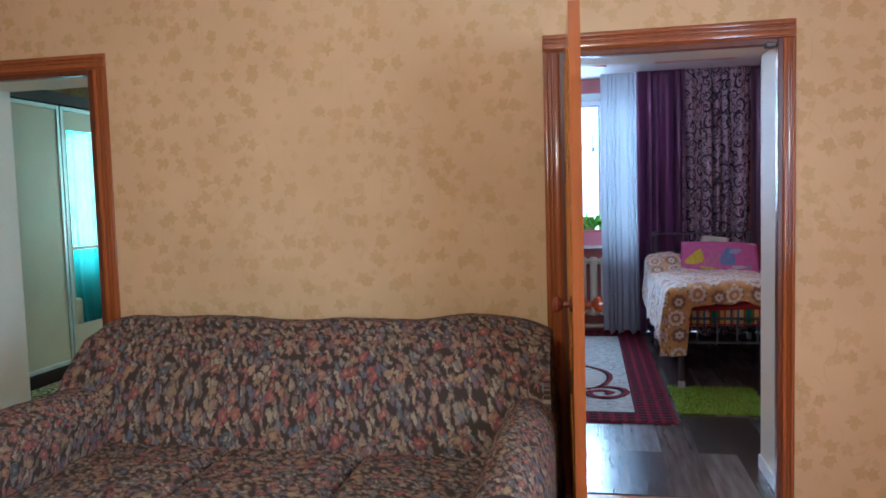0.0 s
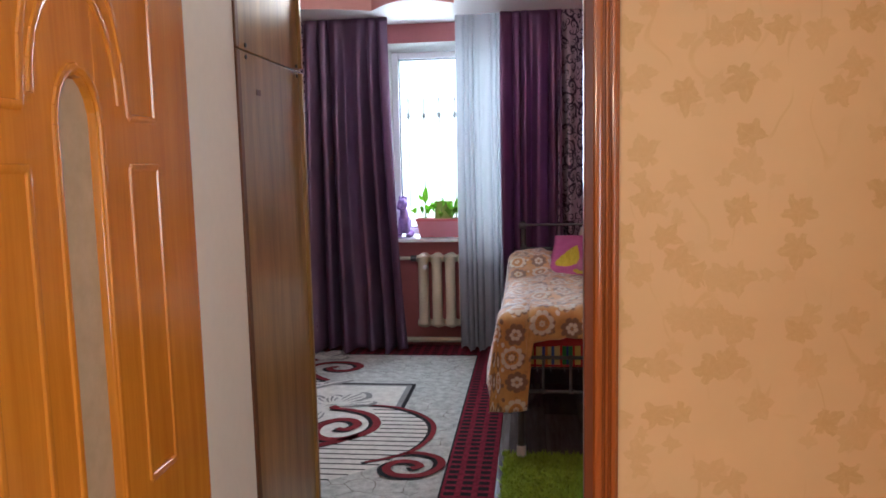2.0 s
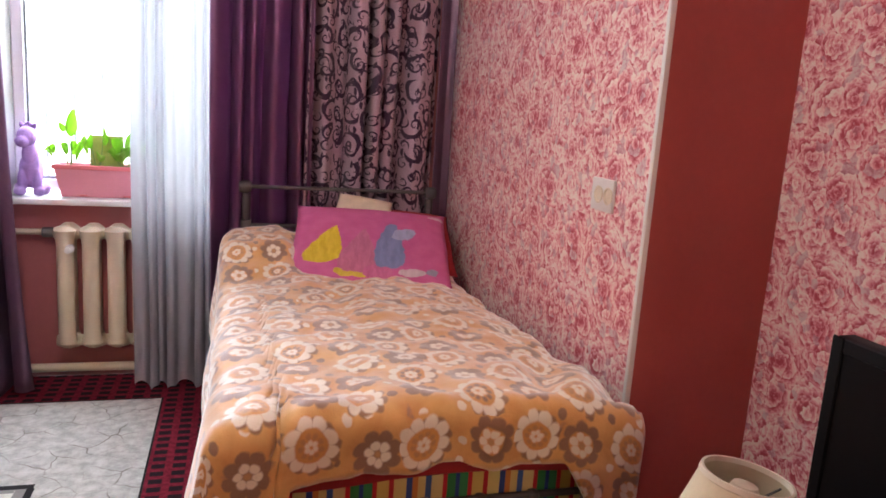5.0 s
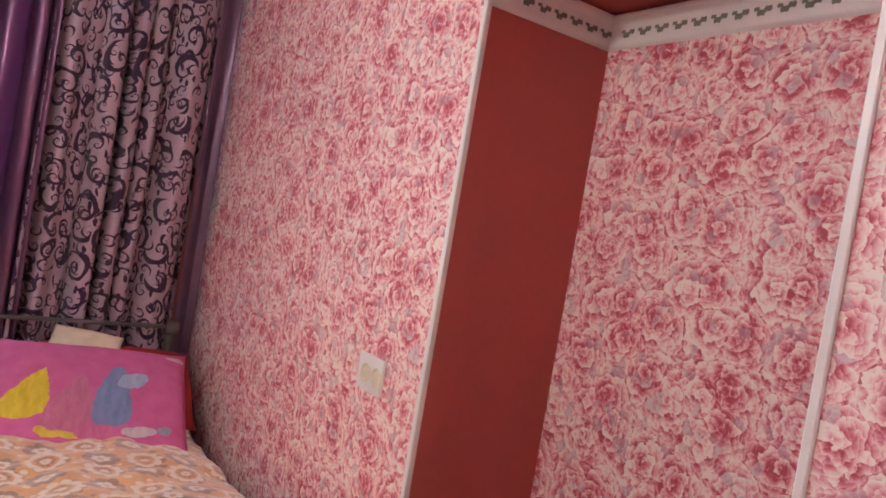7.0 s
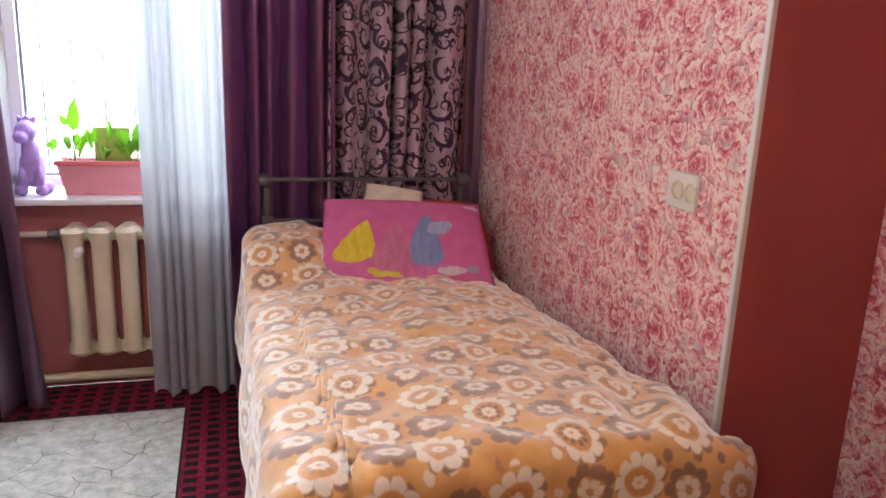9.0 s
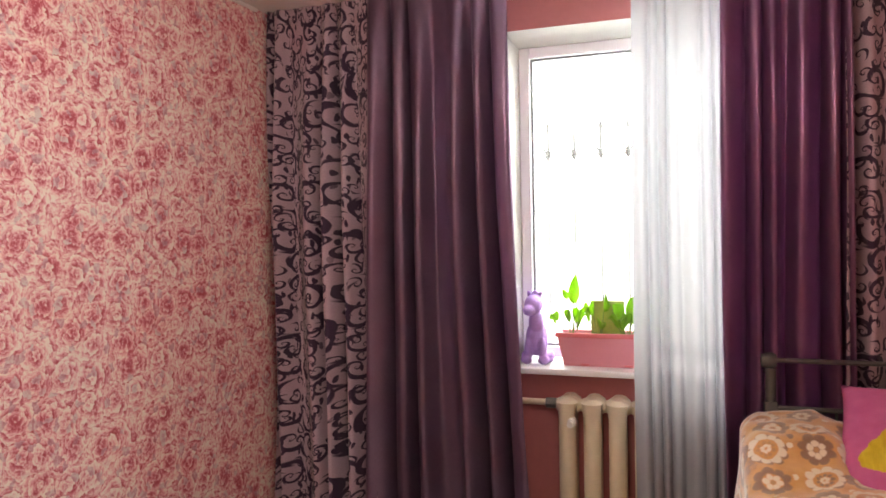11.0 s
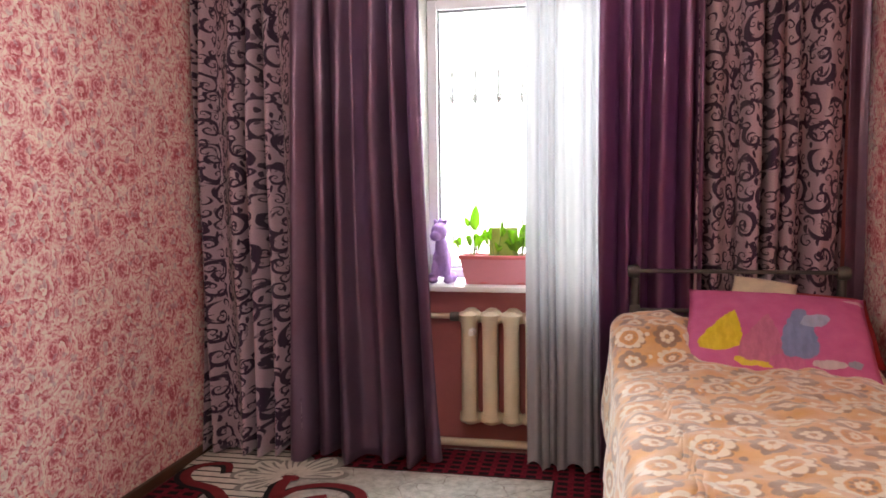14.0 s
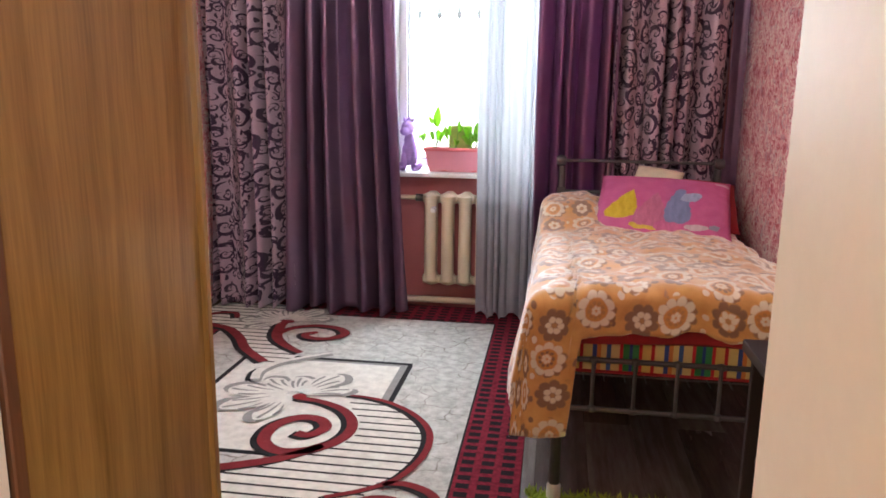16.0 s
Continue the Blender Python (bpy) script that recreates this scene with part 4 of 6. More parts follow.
def ribbon(bm, pts, w0, w1, z, shift=(0, 0), thick=0.002):
    """A flat band of pile along a line, w0 wide at its start and w1 at its end, widest between."""
    line = smooth_line(pts)
    n = len(line)
    rows = []
    for i, p in enumerate(line):
        a, b = line[max(i - 1, 0)], line[min(i + 1, n - 1)]
        d = Vector((b[0] - a[0], b[1] - a[1]))
        d = d.normalized() if d.length > 1e-9 else Vector((1, 0))
        t = i / (n - 1)
        w = (w0 + (w1 - w0) * t + 0.5 * (w0 + w1) * 0.35 * math.sin(math.pi * t)) / 2
        q = Vector((p[0] + shift[0], p[1] + shift[1]))
        s = Vector((-d.y, d.x)) * w
        rows.append([bm.verts.new((q.x + s.x, q.y + s.y, z)), bm.verts.new((q.x - s.x, q.y - s.y, z))])
    for a, b in zip(rows, rows[1:]):
        bm.faces.new((a[0], a[1], b[1], b[0]))


# the centre panel
bm = bmesh.new()
box(bm, -0.93, 5.79, 0.006, -0.09, 6.80, 0.0135, 0.001)
part("centre_panel", bm, M["white_pile"], rug)
bm = bmesh.new()
for q in ((-0.95, 6.80, -0.07, 6.83), (-0.09, 6.33, -0.065, 6.80), (-0.955, 5.78, -0.93, 6.83), (-0.95, 5.765, -0.30, 5.79)):
    box(bm, q[0], q[1], 0.006, q[2], q[3], 0.0142, 0.001)
part("panel_frame", bm, M["black_pile"], rug)
bm = bmesh.new()
box(bm, -0.125, 6.33, 0.006, -0.09, 6.80, 0.0140, 0.001)
box(bm, -0.93, 6.775, 0.006, -0.125, 6.80, 0.0140, 0.001)
part("panel_shadow", bm, M["grey_pile"], rug)
# ribbed white bands between the scrolls
BANDS = [[(-0.27, 6.36), (-0.02, 6.30), (0.13, 6.08), (0.15, 5.85), (0.05, 5.60), (-0.12, 5.40), (-0.32, 5.25), (-0.62, 5.15), (-0.78, 5.40), (-0.62, 5.60), (-0.38, 5.72), (-0.17, 5.92), (-0.16, 6.10), (-0.24, 6.25)],
         [(-1.52, 7.72), (-1.05, 7.72), (-0.94, 7.36), (-0.90, 7.05), (-0.69, 6.85), (-0.80, 6.69), (-1.00, 6.90), (-1.20, 7.12), (-1.40, 7.25), (-1.52, 7.42)]]
for pts in BANDS:
    bm = bmesh.new()
    line = smooth_line(pts + [pts[0]], 6)[:-1]
    bm.faces.new([bm.verts.new((x, y, 0.0152)) for x, y in line])
    bmesh.ops.triangulate(bm, faces=bm.faces[:])
    part("ribbed_band", bm, M["white_pile"], rug)
    y = min(p[1] for p in line) + 0.03
    while y < max(p[1] for p in line):
        cuts = sorted(a[0] + (b[0] - a[0]) * (y - a[1]) / (b[1] - a[1]) for a, b in zip(line, line[1:] + line[:1]) if (a[1] - y) * (b[1] - y) < 0)
        for a, b in zip(cuts[::2], cuts[1::2]):
            part("rib", box(bmesh.new(), a + 0.006, y - 0.0055, 0.0150, b - 0.006, y + 0.0055, 0.0160), M["black_pile"], rug)
        y += 0.062
SCROLLS = [
    ([(-0.49, 6.30), (-0.36, 6.27), (-0.24, 6.19), (-0.175, 6.06), (-0.19, 5.93), (-0.28, 5.83), (-0.39, 5.80), (-0.48, 5.87), (-0.49, 6.00), (-0.42, 6.10), (-0.33, 6.10), (-0.28, 6.03), (-0.32, 5.95), (-0.38, 5.96)], 0.035, 0.045),
    ([(-0.24, 5.87), (-0.36, 5.75), (-0.52, 5.66), (-0.68, 5.58), (-0.80, 5.42), (-0.78, 5.25)], 0.045, 0.03),
    ([(-0.27, 6.37), (-0.12, 6.34), (0.03, 6.24), (0.14, 6.08), (0.16, 5.88), (0.10, 5.68), (0.0, 5.58), (-0.12, 5.51)], 0.02, 0.022),
    ([(0.05, 5.63), (0.14, 5.64), (0.24, 5.58), (0.255, 5.47), (0.18, 5.38), (0.06, 5.37), (0.0, 5.44), (0.03, 5.52), (0.11, 5.53), (0.16, 5.48), (0.12, 5.45)], 0.03, 0.035),
    ([(-1.27, 7.40), (-1.33, 7.50), (-1.44, 7.47), (-1.47, 7.36), (-1.40, 7.26), (-1.24, 7.20), (-1.10, 7.05), (-0.99, 6.88), (-0.82, 6.71)], 0.03, 0.05),
    ([(-0.96, 7.42), (-0.95, 7.28), (-0.90, 7.10), (-0.80, 6.97), (-0.68, 6.87)], 0.055, 0.035),
    ([(-0.91, 7.16), (-0.86, 7.28), (-0.74, 7.34), (-0.60, 7.31), (-0.54, 7.21), (-0.61, 7.12), (-0.72, 7.12), (-0.76, 7.18), (-0.70, 7.22)], 0.04, 0.04),
]
for pts, a, b in SCROLLS:
    bm = bmesh.new()
    ribbon(bm, pts, a * 1.25, b * 1.25, 0.0165, (-0.016, -0.014))
    part("scroll_shadow", bm, M["black_pile"], rug)
    bm = bmesh.new()
    ribbon(bm, pts, a, b, 0.0178)
    part("scroll", bm, M["rosewood_pile"], rug)


def petals(bm, cx, cy, sizes, z, a0, spread):
    """A fan of lobed petals round a heart."""
    for k, (length, width) in enumerate(sizes):
        a = a0 + spread * k / max(1, len(sizes) - 1)
        d, s = Vector((math.cos(a), math.sin(a))), Vector((-math.sin(a), math.cos(a)))
        ring = []
        for j in range(20):
            t = 2 * math.pi * j / 20
            along = 0.03 + length * (0.5 - 0.5 * math.cos(t))
            side = width * math.sin(t) * (0.55 + 0.45 * (0.5 - 0.5 * math.cos(t))) * (1 + 0.10 * math.sin(5 * t))
            p = Vector((cx, cy)) + d * along + s * side
            ring.append(bm.verts.new((p.x, p.y, z + 0.0002 * k)))
        bm.faces.new(ring)


for cx, cy, sizes, a0, spread in ((-0.52, 6.33, [(0.26, 0.06), (0.30, 0.10), (0.20, 0.08), (0.24, 0.08), (0.32, 0.10), (0.34, 0.09), (0.30, 0.07)], 0.3, 4.1),
                                  (-0.96, 7.40, [(0.26, 0.07), (0.30, 0.10), (0.26, 0.09), (0.26, 0.09), (0.26, 0.08), (0.24, 0.06)], 0.25, 3.7)):
    bm = bmesh.new()
    petals(bm, cx, cy, sizes, 0.0182, a0, spread)
    part("flower_shade", bm, M["grey_pile"], rug)
    bm = bmesh.new()
    petals(bm, cx, cy, [(l * 0.90, w * 0.84) for l, w in sizes], 0.0200, a0 + 0.08, spread)
    part("flower", bm, M["white_pile"], rug)
    bm = bmesh.new()
    for k, (l, w) in enumerate(sizes):
        for off in (-0.20, 0.0, 0.20):
            a = a0 + 0.08 + spread * k / (len(sizes) - 1) + off
            d = Vector((math.cos(a), math.sin(a)))
            reach = l * (0.80 if off else 0.95)
            start = reach * (0.48 + 0.1 * math.sin(5 * k + 9 * off))
            ribbon(bm, [(cx + d.x * start, cy + d.y * start), (cx + d.x * (start + reach) / 2 - d.y * 0.006, cy + d.y * (start + reach) / 2 + d.x * 0.006), (cx + d.x * reach, cy + d.y * reach)], 0.004, 0.016, 0.0218)
    part("petal_vein", bm, M["grey_pile"], rug)
    bm = lathe(bmesh.new(), [(0.032, 0.020), (0.028, 0.0225), (0.0, 0.0235)], (cx + 0.03, cy - 0.02, 0), 12)
    part("flower_heart", bm, M["rosewood_pile"], rug)

# the curled feather at the corner of the centre panel
FEATHER = [(-0.77, 6.46), (-0.79, 6.57), (-0.75, 6.68), (-0.66, 6.77), (-0.52, 6.88)]
for name, w0, w1, z, shift, key in (("feather_outline", 0.035, 0.03, 0.0168, (-0.022, -0.012), "black_pile"), ("feather_shade", 0.05, 0.03, 0.0206, (0.016, -0.012), "grey_pile"), ("feather", 0.045, 0.012, 0.0212, (0.0, 0.012), "white_pile")):
    bm = bmesh.new()
    ribbon(bm, FEATHER[:3] if key == "black_pile" else FEATHER, w0, w1, z, shift)
    part(name, bm, M[key], rug)

# ---- shaggy mat ----
mat_rng = random.Random(4)
shag = thing("shaggy_mat", (0.83, 5.37, 0.0), "lime green shaggy mat before the bed", "mat")
bm = bmesh.new()
box(bm, 0.56, 5.06, 0.0005, 1.12, 5.68, 0.012, 0.004)
part("backing", bm, M["green_pile"], shag)
bm = bmesh.new()
for _ in range(5200):
    x, y = mat_rng.uniform(0.555, 1.125), mat_rng.uniform(5.05, 5.685)
    a, h, lean = mat_rng.uniform(0, 6.28), mat_rng.uniform(0.012, 0.022), mat_rng.uniform(0.01, 0.03)
    dx, dy = math.cos(a), math.sin(a)
    b = [bm.verts.new((x - dy * 0.004, y + dx * 0.004, 0.010)), bm.verts.new((x + dy * 0.004, y - dx * 0.004, 0.010)), bm.verts.new((x + dx * lean, y + dy * lean, 0.012 + h))]
    bm.faces.new(b)
tufts = part("shag_pile", bm, M["green_pile"], shag)
tagged(tufts, kind="stuff")

# ---- bed ----
bed = thing("bed", (1.04, 6.6, 0.0), "old grey iron bed with tube rails at head and foot", "bed")
for x in (0.645, 1.49):
    s = 1 if x < 1 else -1
    for y, top in ((7.56, 1.0), (5.65, 0.56)):
        bm = bmesh.new()
        tube(bm, [(x, y, 0.05), (x, y, top - 0.02)], 0.019, 12)
        lathe(bm, [(0.0, 0.30), (0.027, 0.302), (0.027, 0.33), (0.0, 0.332)], (x, y, 0), 12)
        if top > 0.9:
            lathe(bm, [(0.0, -0.028), (0.024, -0.026), (0.030, -0.008), (0.030, 0.010), (0.022, 0.026), (0.0, 0.028)], (x - 0.006 * s, y, top + 0.008), 12, "x")
            box(bm, x - 0.024, y - 0.022, 0.79, x + 0.024, y + 0.022, 0.86, 0.008, 2)
        part("post", bm, M["iron"], bed)
        bm = lathe(bmesh.new(), [(0.020, 0.0), (0.024, 0.01), (0.024, 0.06), (0.020, 0.068)], (x, y, 0.001), 12)
        part("foot_cap", bm, M["white"], bed, "worn white foot cap")
for name, y, zs in (("head_rail", 7.56, (1.01, 0.835)), ("foot_rail", 5.65, (0.515, 0.345))):
    for z in zs:
        bm = bmesh.new()
        tube(bm, [(0.645, y, z), (1.49, y, z)], 0.009, 10)
        part(name, bm, M["iron"], bed)
    if name == "foot_rail":
        for k in range(6):
            bm = bmesh.new()
            x = 0.755 + 0.133 * k
            tube(bm, [(x, y, zs[1]), (x, y, zs[0])], 0.0065, 8)
            for z in zs:
                lathe(bm, [(0.0, -0.014), (0.014, -0.008), (0.017, 0.0), (0.014, 0.008), (0.0, 0.014)], (x, y, z), 10)
            part("foot_bar", bm, M["iron"], bed)
    else:
        for k in range(3):
            bm = bmesh.new()
            x = 0.86 + 0.21 * k
            tube(bm, [(x, y, 0.40), (x, y, 0.835)], 0.005, 8)
            part("head_bar", bm, M["iron"], bed)
for x in (0.645, 1.49):
    bm = bmesh.new()
    box(bm, x - 0.004, 5.65, 0.415, x + 0.004, 7.56, 0.455)
    part("side_rail", bm, M["iron"], bed)
bm = bmesh.new()
for k in range(13):
    x = 0.66 + 0.067 * k
    tube(bm, [(x, 5.66, 0.44), (x, 7.55, 0.44)], 0.003, 5)
for k in range(26):
    y = 5.70 + 0.072 * k
    tube(bm, [(0.65, y, 0.446), (1.485, y, 0.446)], 0.003, 5)
part("spring_mesh", bm, M["iron"], bed)


def cushion(bm, w, d, h, place, nu=28, nv=20, corner=0.45, dents=0.0, seed=0):
    """A soft filled shape with pinched corners; uv in its own metres."""
    uv = bm.loops.layers.uv.verify()
    rng = random.Random(seed)
    ph = [rng.uniform(0, 6) for _ in range(4)]
    grids = []
    for side in (1, -1):
        rows = []
        for i in range(nu + 1):
            row = []
            for j in range(nv + 1):
                u, v = -1 + 2 * i / nu, -1 + 2 * j / nv
                edge = max(0.0, (1 - abs(u) ** 3.2)) * max(0.0, (1 - abs(v) ** 3.2))
                thick = h / 2 * edge ** corner + dents * math.sin(5 * u + ph[0]) * math.sin(4 * v + ph[1]) * edge
                pin = 1 - 0.04 * (abs(u * v)) + 0.02 * abs(u * v) ** 4
                x = u * w / 2 * (1 - 0.035 * (1 - v * v) * abs(u) ** 4) * pin
                y = v * d / 2 * (1 - 0.05 * (1 - u * u) * abs(v) ** 4) * pin
                row.append((place @ Vector((x, y, side * thick)), (u, v)))
            rows.append(row)
        verts = [[bm.verts.new(c[0]) for c in r] for r in rows]
        grids.append(verts)
        for i in range(nu):
            for j in range(nv):
                ids = ((i, j), (i + 1, j), (i + 1, j + 1), (i, j + 1))
                if side < 0:
                    ids = ids[::-1]
                f = bm.faces.new([verts[a][b] for a, b in ids])
                for loop, (a, b) in zip(f.loops, ids):
                    loop[uv].uv = (rows[a][b][1][0] * w / 2, rows[a][b][1][1] * d / 2)
    bmesh.ops.remove_doubles(bm, verts=bm.verts[:], dist=0.0006)
    return bm


mattress = thing("mattress", (1.04, 6.6, 0.455), "striped mattress in yellow, green, blue and red on the bed", "mattress")
bm = bmesh.new()
box(bm, 0.63, 5.665, 0.456, 1.50, 7.52, 0.60, 0.03, 3)
for v in bm.verts:
    v.co.z += 0.010 * math.sin(v.co.x * 9) * (1 if v.co.z > 0.5 else 0.3)
box_uv(bm)
part("ticking", bm, M["stripe"], mattress)
bm = bmesh.new()
for z in (0.470, 0.588):
    tube(bm, [(0.64, 5.668, z), (1.49, 5.668, z)], 0.006, 6)
part("piping", bm, M["red_cloth"], mattress)
bm = bmesh.new()


def red_sheet(u, v):
    x = 0.61 + 0.86 * u
    fall = 0.045 + 0.004 * math.sin(9 * u)
    b = -fall + v * (1.86 + fall)
    return (x, 5.66 + max(b, -0.01) - (0.012 if b < 0 else 0), 0.628 + 0.008 * math.sin(7 * x + 5 * v) + min(0, b)), (x, b)


sheet(bm, 30, 40, red_sheet)
ob = solid("bed_sheet", bm, M["red_cloth"], "dark red sheet between mattress and blanket", "sheet", smooth=180)
ob.modifiers.new("thickness", "SOLIDIFY").thickness = 0.03


def over(d, r=0.05):
    """Cloth that bends over an edge: how far out and how far down after d metres."""
    if d <= 0:
        return 0.0, 0.0
    if d < r * math.pi / 2:
        return r * math.sin(d / r), r * (1 - math.cos(d / r))
    return r, r + d - r * math.pi / 2


def blanket_at(u, v):
    a = -0.40 + u * 1.33
    x_on = 0.60 + max(a, 0)
    front = 0.42 * max(0.0, 1 - max(0.0, (x_on - 0.665) / 0.035)) if x_on < 0.71 else 0.0
    front += 0.170 + 0.005 * math.sin(11 * x_on) + 0.005 * math.sin(27 * x_on + 1)
    front -= 0.012 * math.exp(-((x_on - 1.25) / 0.09) ** 2)
    front += 0.14 * max(0.0, min(1.0, (x_on - 1.33) / 0.10))
    front = min(front, 0.50)
    b = -front + v * (front + 1.87)
    if b > 0 and a < 0:
        hem = 0.40 + 0.04 * math.sin(2.1 * b) + 0.06 * max(0, 1 - b / 0.5)
        a = max(a, -hem - 0.0)
    if a > 0:
        a *= 1.0 + 0.012 * max(0.0, 1 - max(b, 0) / 1.3)
    oa, da = over(-a)
    ob_, db = over(-b, 0.045)
    x = 0.60 + max(a, 0) - oa
    y = 5.655 + max(b, 0) - ob_
    fallen = max(da, db)
    late = 0.20 * min(1.0, max(0.0, (x - 0.80) / 0.15))
    rise = min(1.0, max(0.0, (b - 1.28 - late) / 0.45))
    rise = rise * rise * (3 - 2 * rise) * (0.045 + 0.085 * min(1.0, max(0.0, (1.0 - x) / 0.22)))
    top = 0.742 - 0.058 * min(1, max(0, b) / 1.3) + rise + 0.022 * math.sin(math.pi * min(1, max(0, a) / 0.93)) - 0.035 * max(0, (x - 1.30) / 0.22) ** 2
    lump = 0.020 * noise.noise((x * 4, y * 4, 1.0)) + 0.017 * noise.noise((x * 10, y * 10, 4.0)) + 0.006 * noise.noise((x * 26, y * 26, 7.0))
    ripple = 0.014 * noise.noise((x * 9, y * 9, fallen * 3)) + 0.010 * math.sin(17 * (x if b < 0 else y) + 3 * fallen)
    if a < 0:
        x += ripple * min(1, da * 5) - 0.05 * min(1.0, da / 0.3) * (1 if b < 0.2 else 0.5)
    if b < 0:
        y += ripple * min(1, db * 5)
    crease = 0.0
    if a > 0.6 and b > 0:
        crease = 0.024 * math.sin(26 * (a - 0.55 * b)) * math.exp(-((b - 0.12) / 0.22) ** 2) * min(1, (a - 0.6) / 0.2)
    return (x, y, top + lump + crease - fallen), (a, b)


bm = sheet(bmesh.new(), 110, 130, blanket_at)
ob = solid("blanket", bm, M["blanket"], "orange fleece blanket with white and brown flowers over the bed", "blanket", smooth=180)
ob.modifiers.new("thickness", "SOLIDIFY").thickness = 0.012

side = Vector((0.617, -0.085, -0.02)).normalized()
up = Vector((0.110, 0.43, 0.222)).normalized()
up = (up - side * up.dot(side)).normalized()
m = Matrix.Translation((1.168, 7.255, 0.798)) @ Matrix((side, up, side.cross(up).normalized())).transposed().to_4x4()
bm = cushion(bmesh.new(), 0.69, 0.565, 0.10, m, dents=0.006, seed=3)
solid("pink_pillow", bm, M["pillow"], "pink printed pillow with yellow, rose and blue patches on the blanket", "pillow", smooth=180)
m = pose(1.29, 7.41, 0.80, 32, 3, -3)
bm = cushion(bmesh.new(), 0.58, 0.42, 0.12, m, seed=8)
solid("red_pillow", bm, M["red_cloth"], "dark red pillow behind the pink pillow", "pillow", smooth=180)
m = pose(1.16, 7.475, 0.915, 34, 7, -14)
bm = cushion(bmesh.new(), 0.26, 0.22, 0.05, m, seed=9)
solid("cream_cushion", bm, M["cream_cloth"], "small cream cushion between the pillows", "cushion", smooth=180)

# ---- wardrobe ----
ward = thing("wardrobe", (-0.6, 4.42, 0.0), "walnut veneered wardrobe standing beside the doorway", "wardrobe")
WX, WY0, WY1 = -0.135, 4.175, 4.78
for name, z0, z1 in (("side_panel", 0.0, 1.807), ("upper_side_panel", 1.811, 2.32)):
    bm = bmesh.new()
    box(bm, WX - 0.018, WY0 + 0.028, z0, WX, WY1 - 0.004, z1, 0.0012)
    part(name, bm, M["wardrobe"], ward)
    bm = bmesh.new()
    box(bm, WX - 0.022, WY0, z0, WX + 0.003, WY0 + 0.027, z1, 0.003)
    part("back_batten", bm, M["ply"], ward, "raw brown edge strip")
    bm = bmesh.new()
    box(bm, WX - 0.018, WY1 - 0.004, z0, WX + 0.001, WY1, z1)
    part("edge_strip", bm, M["edge"], ward, "worn pale edge strip")
    bm = bmesh.new()
    box(bm, -1.10, WY0 + 0.01, z0 + 0.01, WX - 0.02, WY1 - 0.03, z1, 0.002)
    part("carcass", bm, M["wardrobe"], ward)
    for x0 in (-1.10, -0.60):
        bm = bmesh.new()
        box(bm, x0 + 0.003, WY1 - 0.026, z0 + 0.06 if z0 < 1 else z0 + 0.01, x0 + 0.478, WY1 - 0.006, z1 - 0.004, 0.002)
        part("door", bm, M["wardrobe"], ward)
for y in (WY0 + 0.075, WY1 - 0.05):
    for z in (1.792, 1.826):
        bm = lathe(bmesh.new(), [(0.007, 0.0), (0.007, 0.0035), (0.003, 0.005), (0.0, 0.005)], (WX, y, z), 10, "x")
        part("screw", bm, M["iron"], ward)
bm = bmesh.new()
box(bm, WX - 0.0006, 4.325, 1.687, WX + 0.0012, 4.36, 1.705)
part("chip", bm, M["ply"], ward, "brown chipped patch")

# ---- socket ----
sock = thing("wall_socket", (XR, 6.13, 1.17), "white double wall socket on the rose wallpaper", "socket")
bm = bmesh.new()
box(bm, XR - 0.012, 6.062, 1.14, XR, 6.192, 1.237, 0.004, 2)
part("plate", bm, M["white"], sock)
for y in (6.081, 6.139):
    bm = lathe(bmesh.new(), [(0.024, -0.013), (0.026, -0.0165), (0.022, -0.0165), (0.020, -0.0125), (0.0, -0.0125)], (XR, y, 1.189), 20, "x")
    part("outlet", bm, M["cream_plastic"], sock)

# ---- desk, lamp and monitor in the corner by the niche ----
desk = thing("desk", (1.36, 4.6, 0.0), "dark wenge desk against the side wall", "desk")
bm = bmesh.new()
box(bm, 1.055, 4.20, 0.772, 1.645, 5.06, 0.80, 0.004, 2)
part("desktop", bm, M["dark_board"], desk)
for y in (4.21, 5.025):
    bm = bmesh.new()
    box(bm, 1.075, y, 0.0, 1.63, y + 0.022, 0.772, 0.002)
    part("side_panel", bm, M["dark_board"], desk)
bm = bmesh.new()
box(bm, 1.10, 4.232, 0.50, 1.63, 5.025, 0.52, 0.002)
part("shelf", bm, M["dark_board"], desk)
bm = bmesh.new()
box(bm, 1.60, 4.232, 0.20, 1.615, 5.025, 0.772)
part("back_panel", bm, M["dark_board"], desk)
carton = thing("carton", (1.25, 4.60, 0.0), "white carton on the floor under the desk", "box")
bm = bmesh.new()
box(bm, 1.12, 4.40, 0.0, 1.46, 4.94, 0.22, 0.003)
part("box_body", bm, M["white"], carton)

lampshade = thing("table_lamp", (1.295, 4.99, 0.80), "small table lamp with a crooked cream shade on the desk", "lamp")
tilt = pose(1.31, 4.99, 0.855, 0, 8, 0)


def placed(bm, m):
    bmesh.ops.transform(bm, matrix=m, verts=bm.verts[:])
    return bm


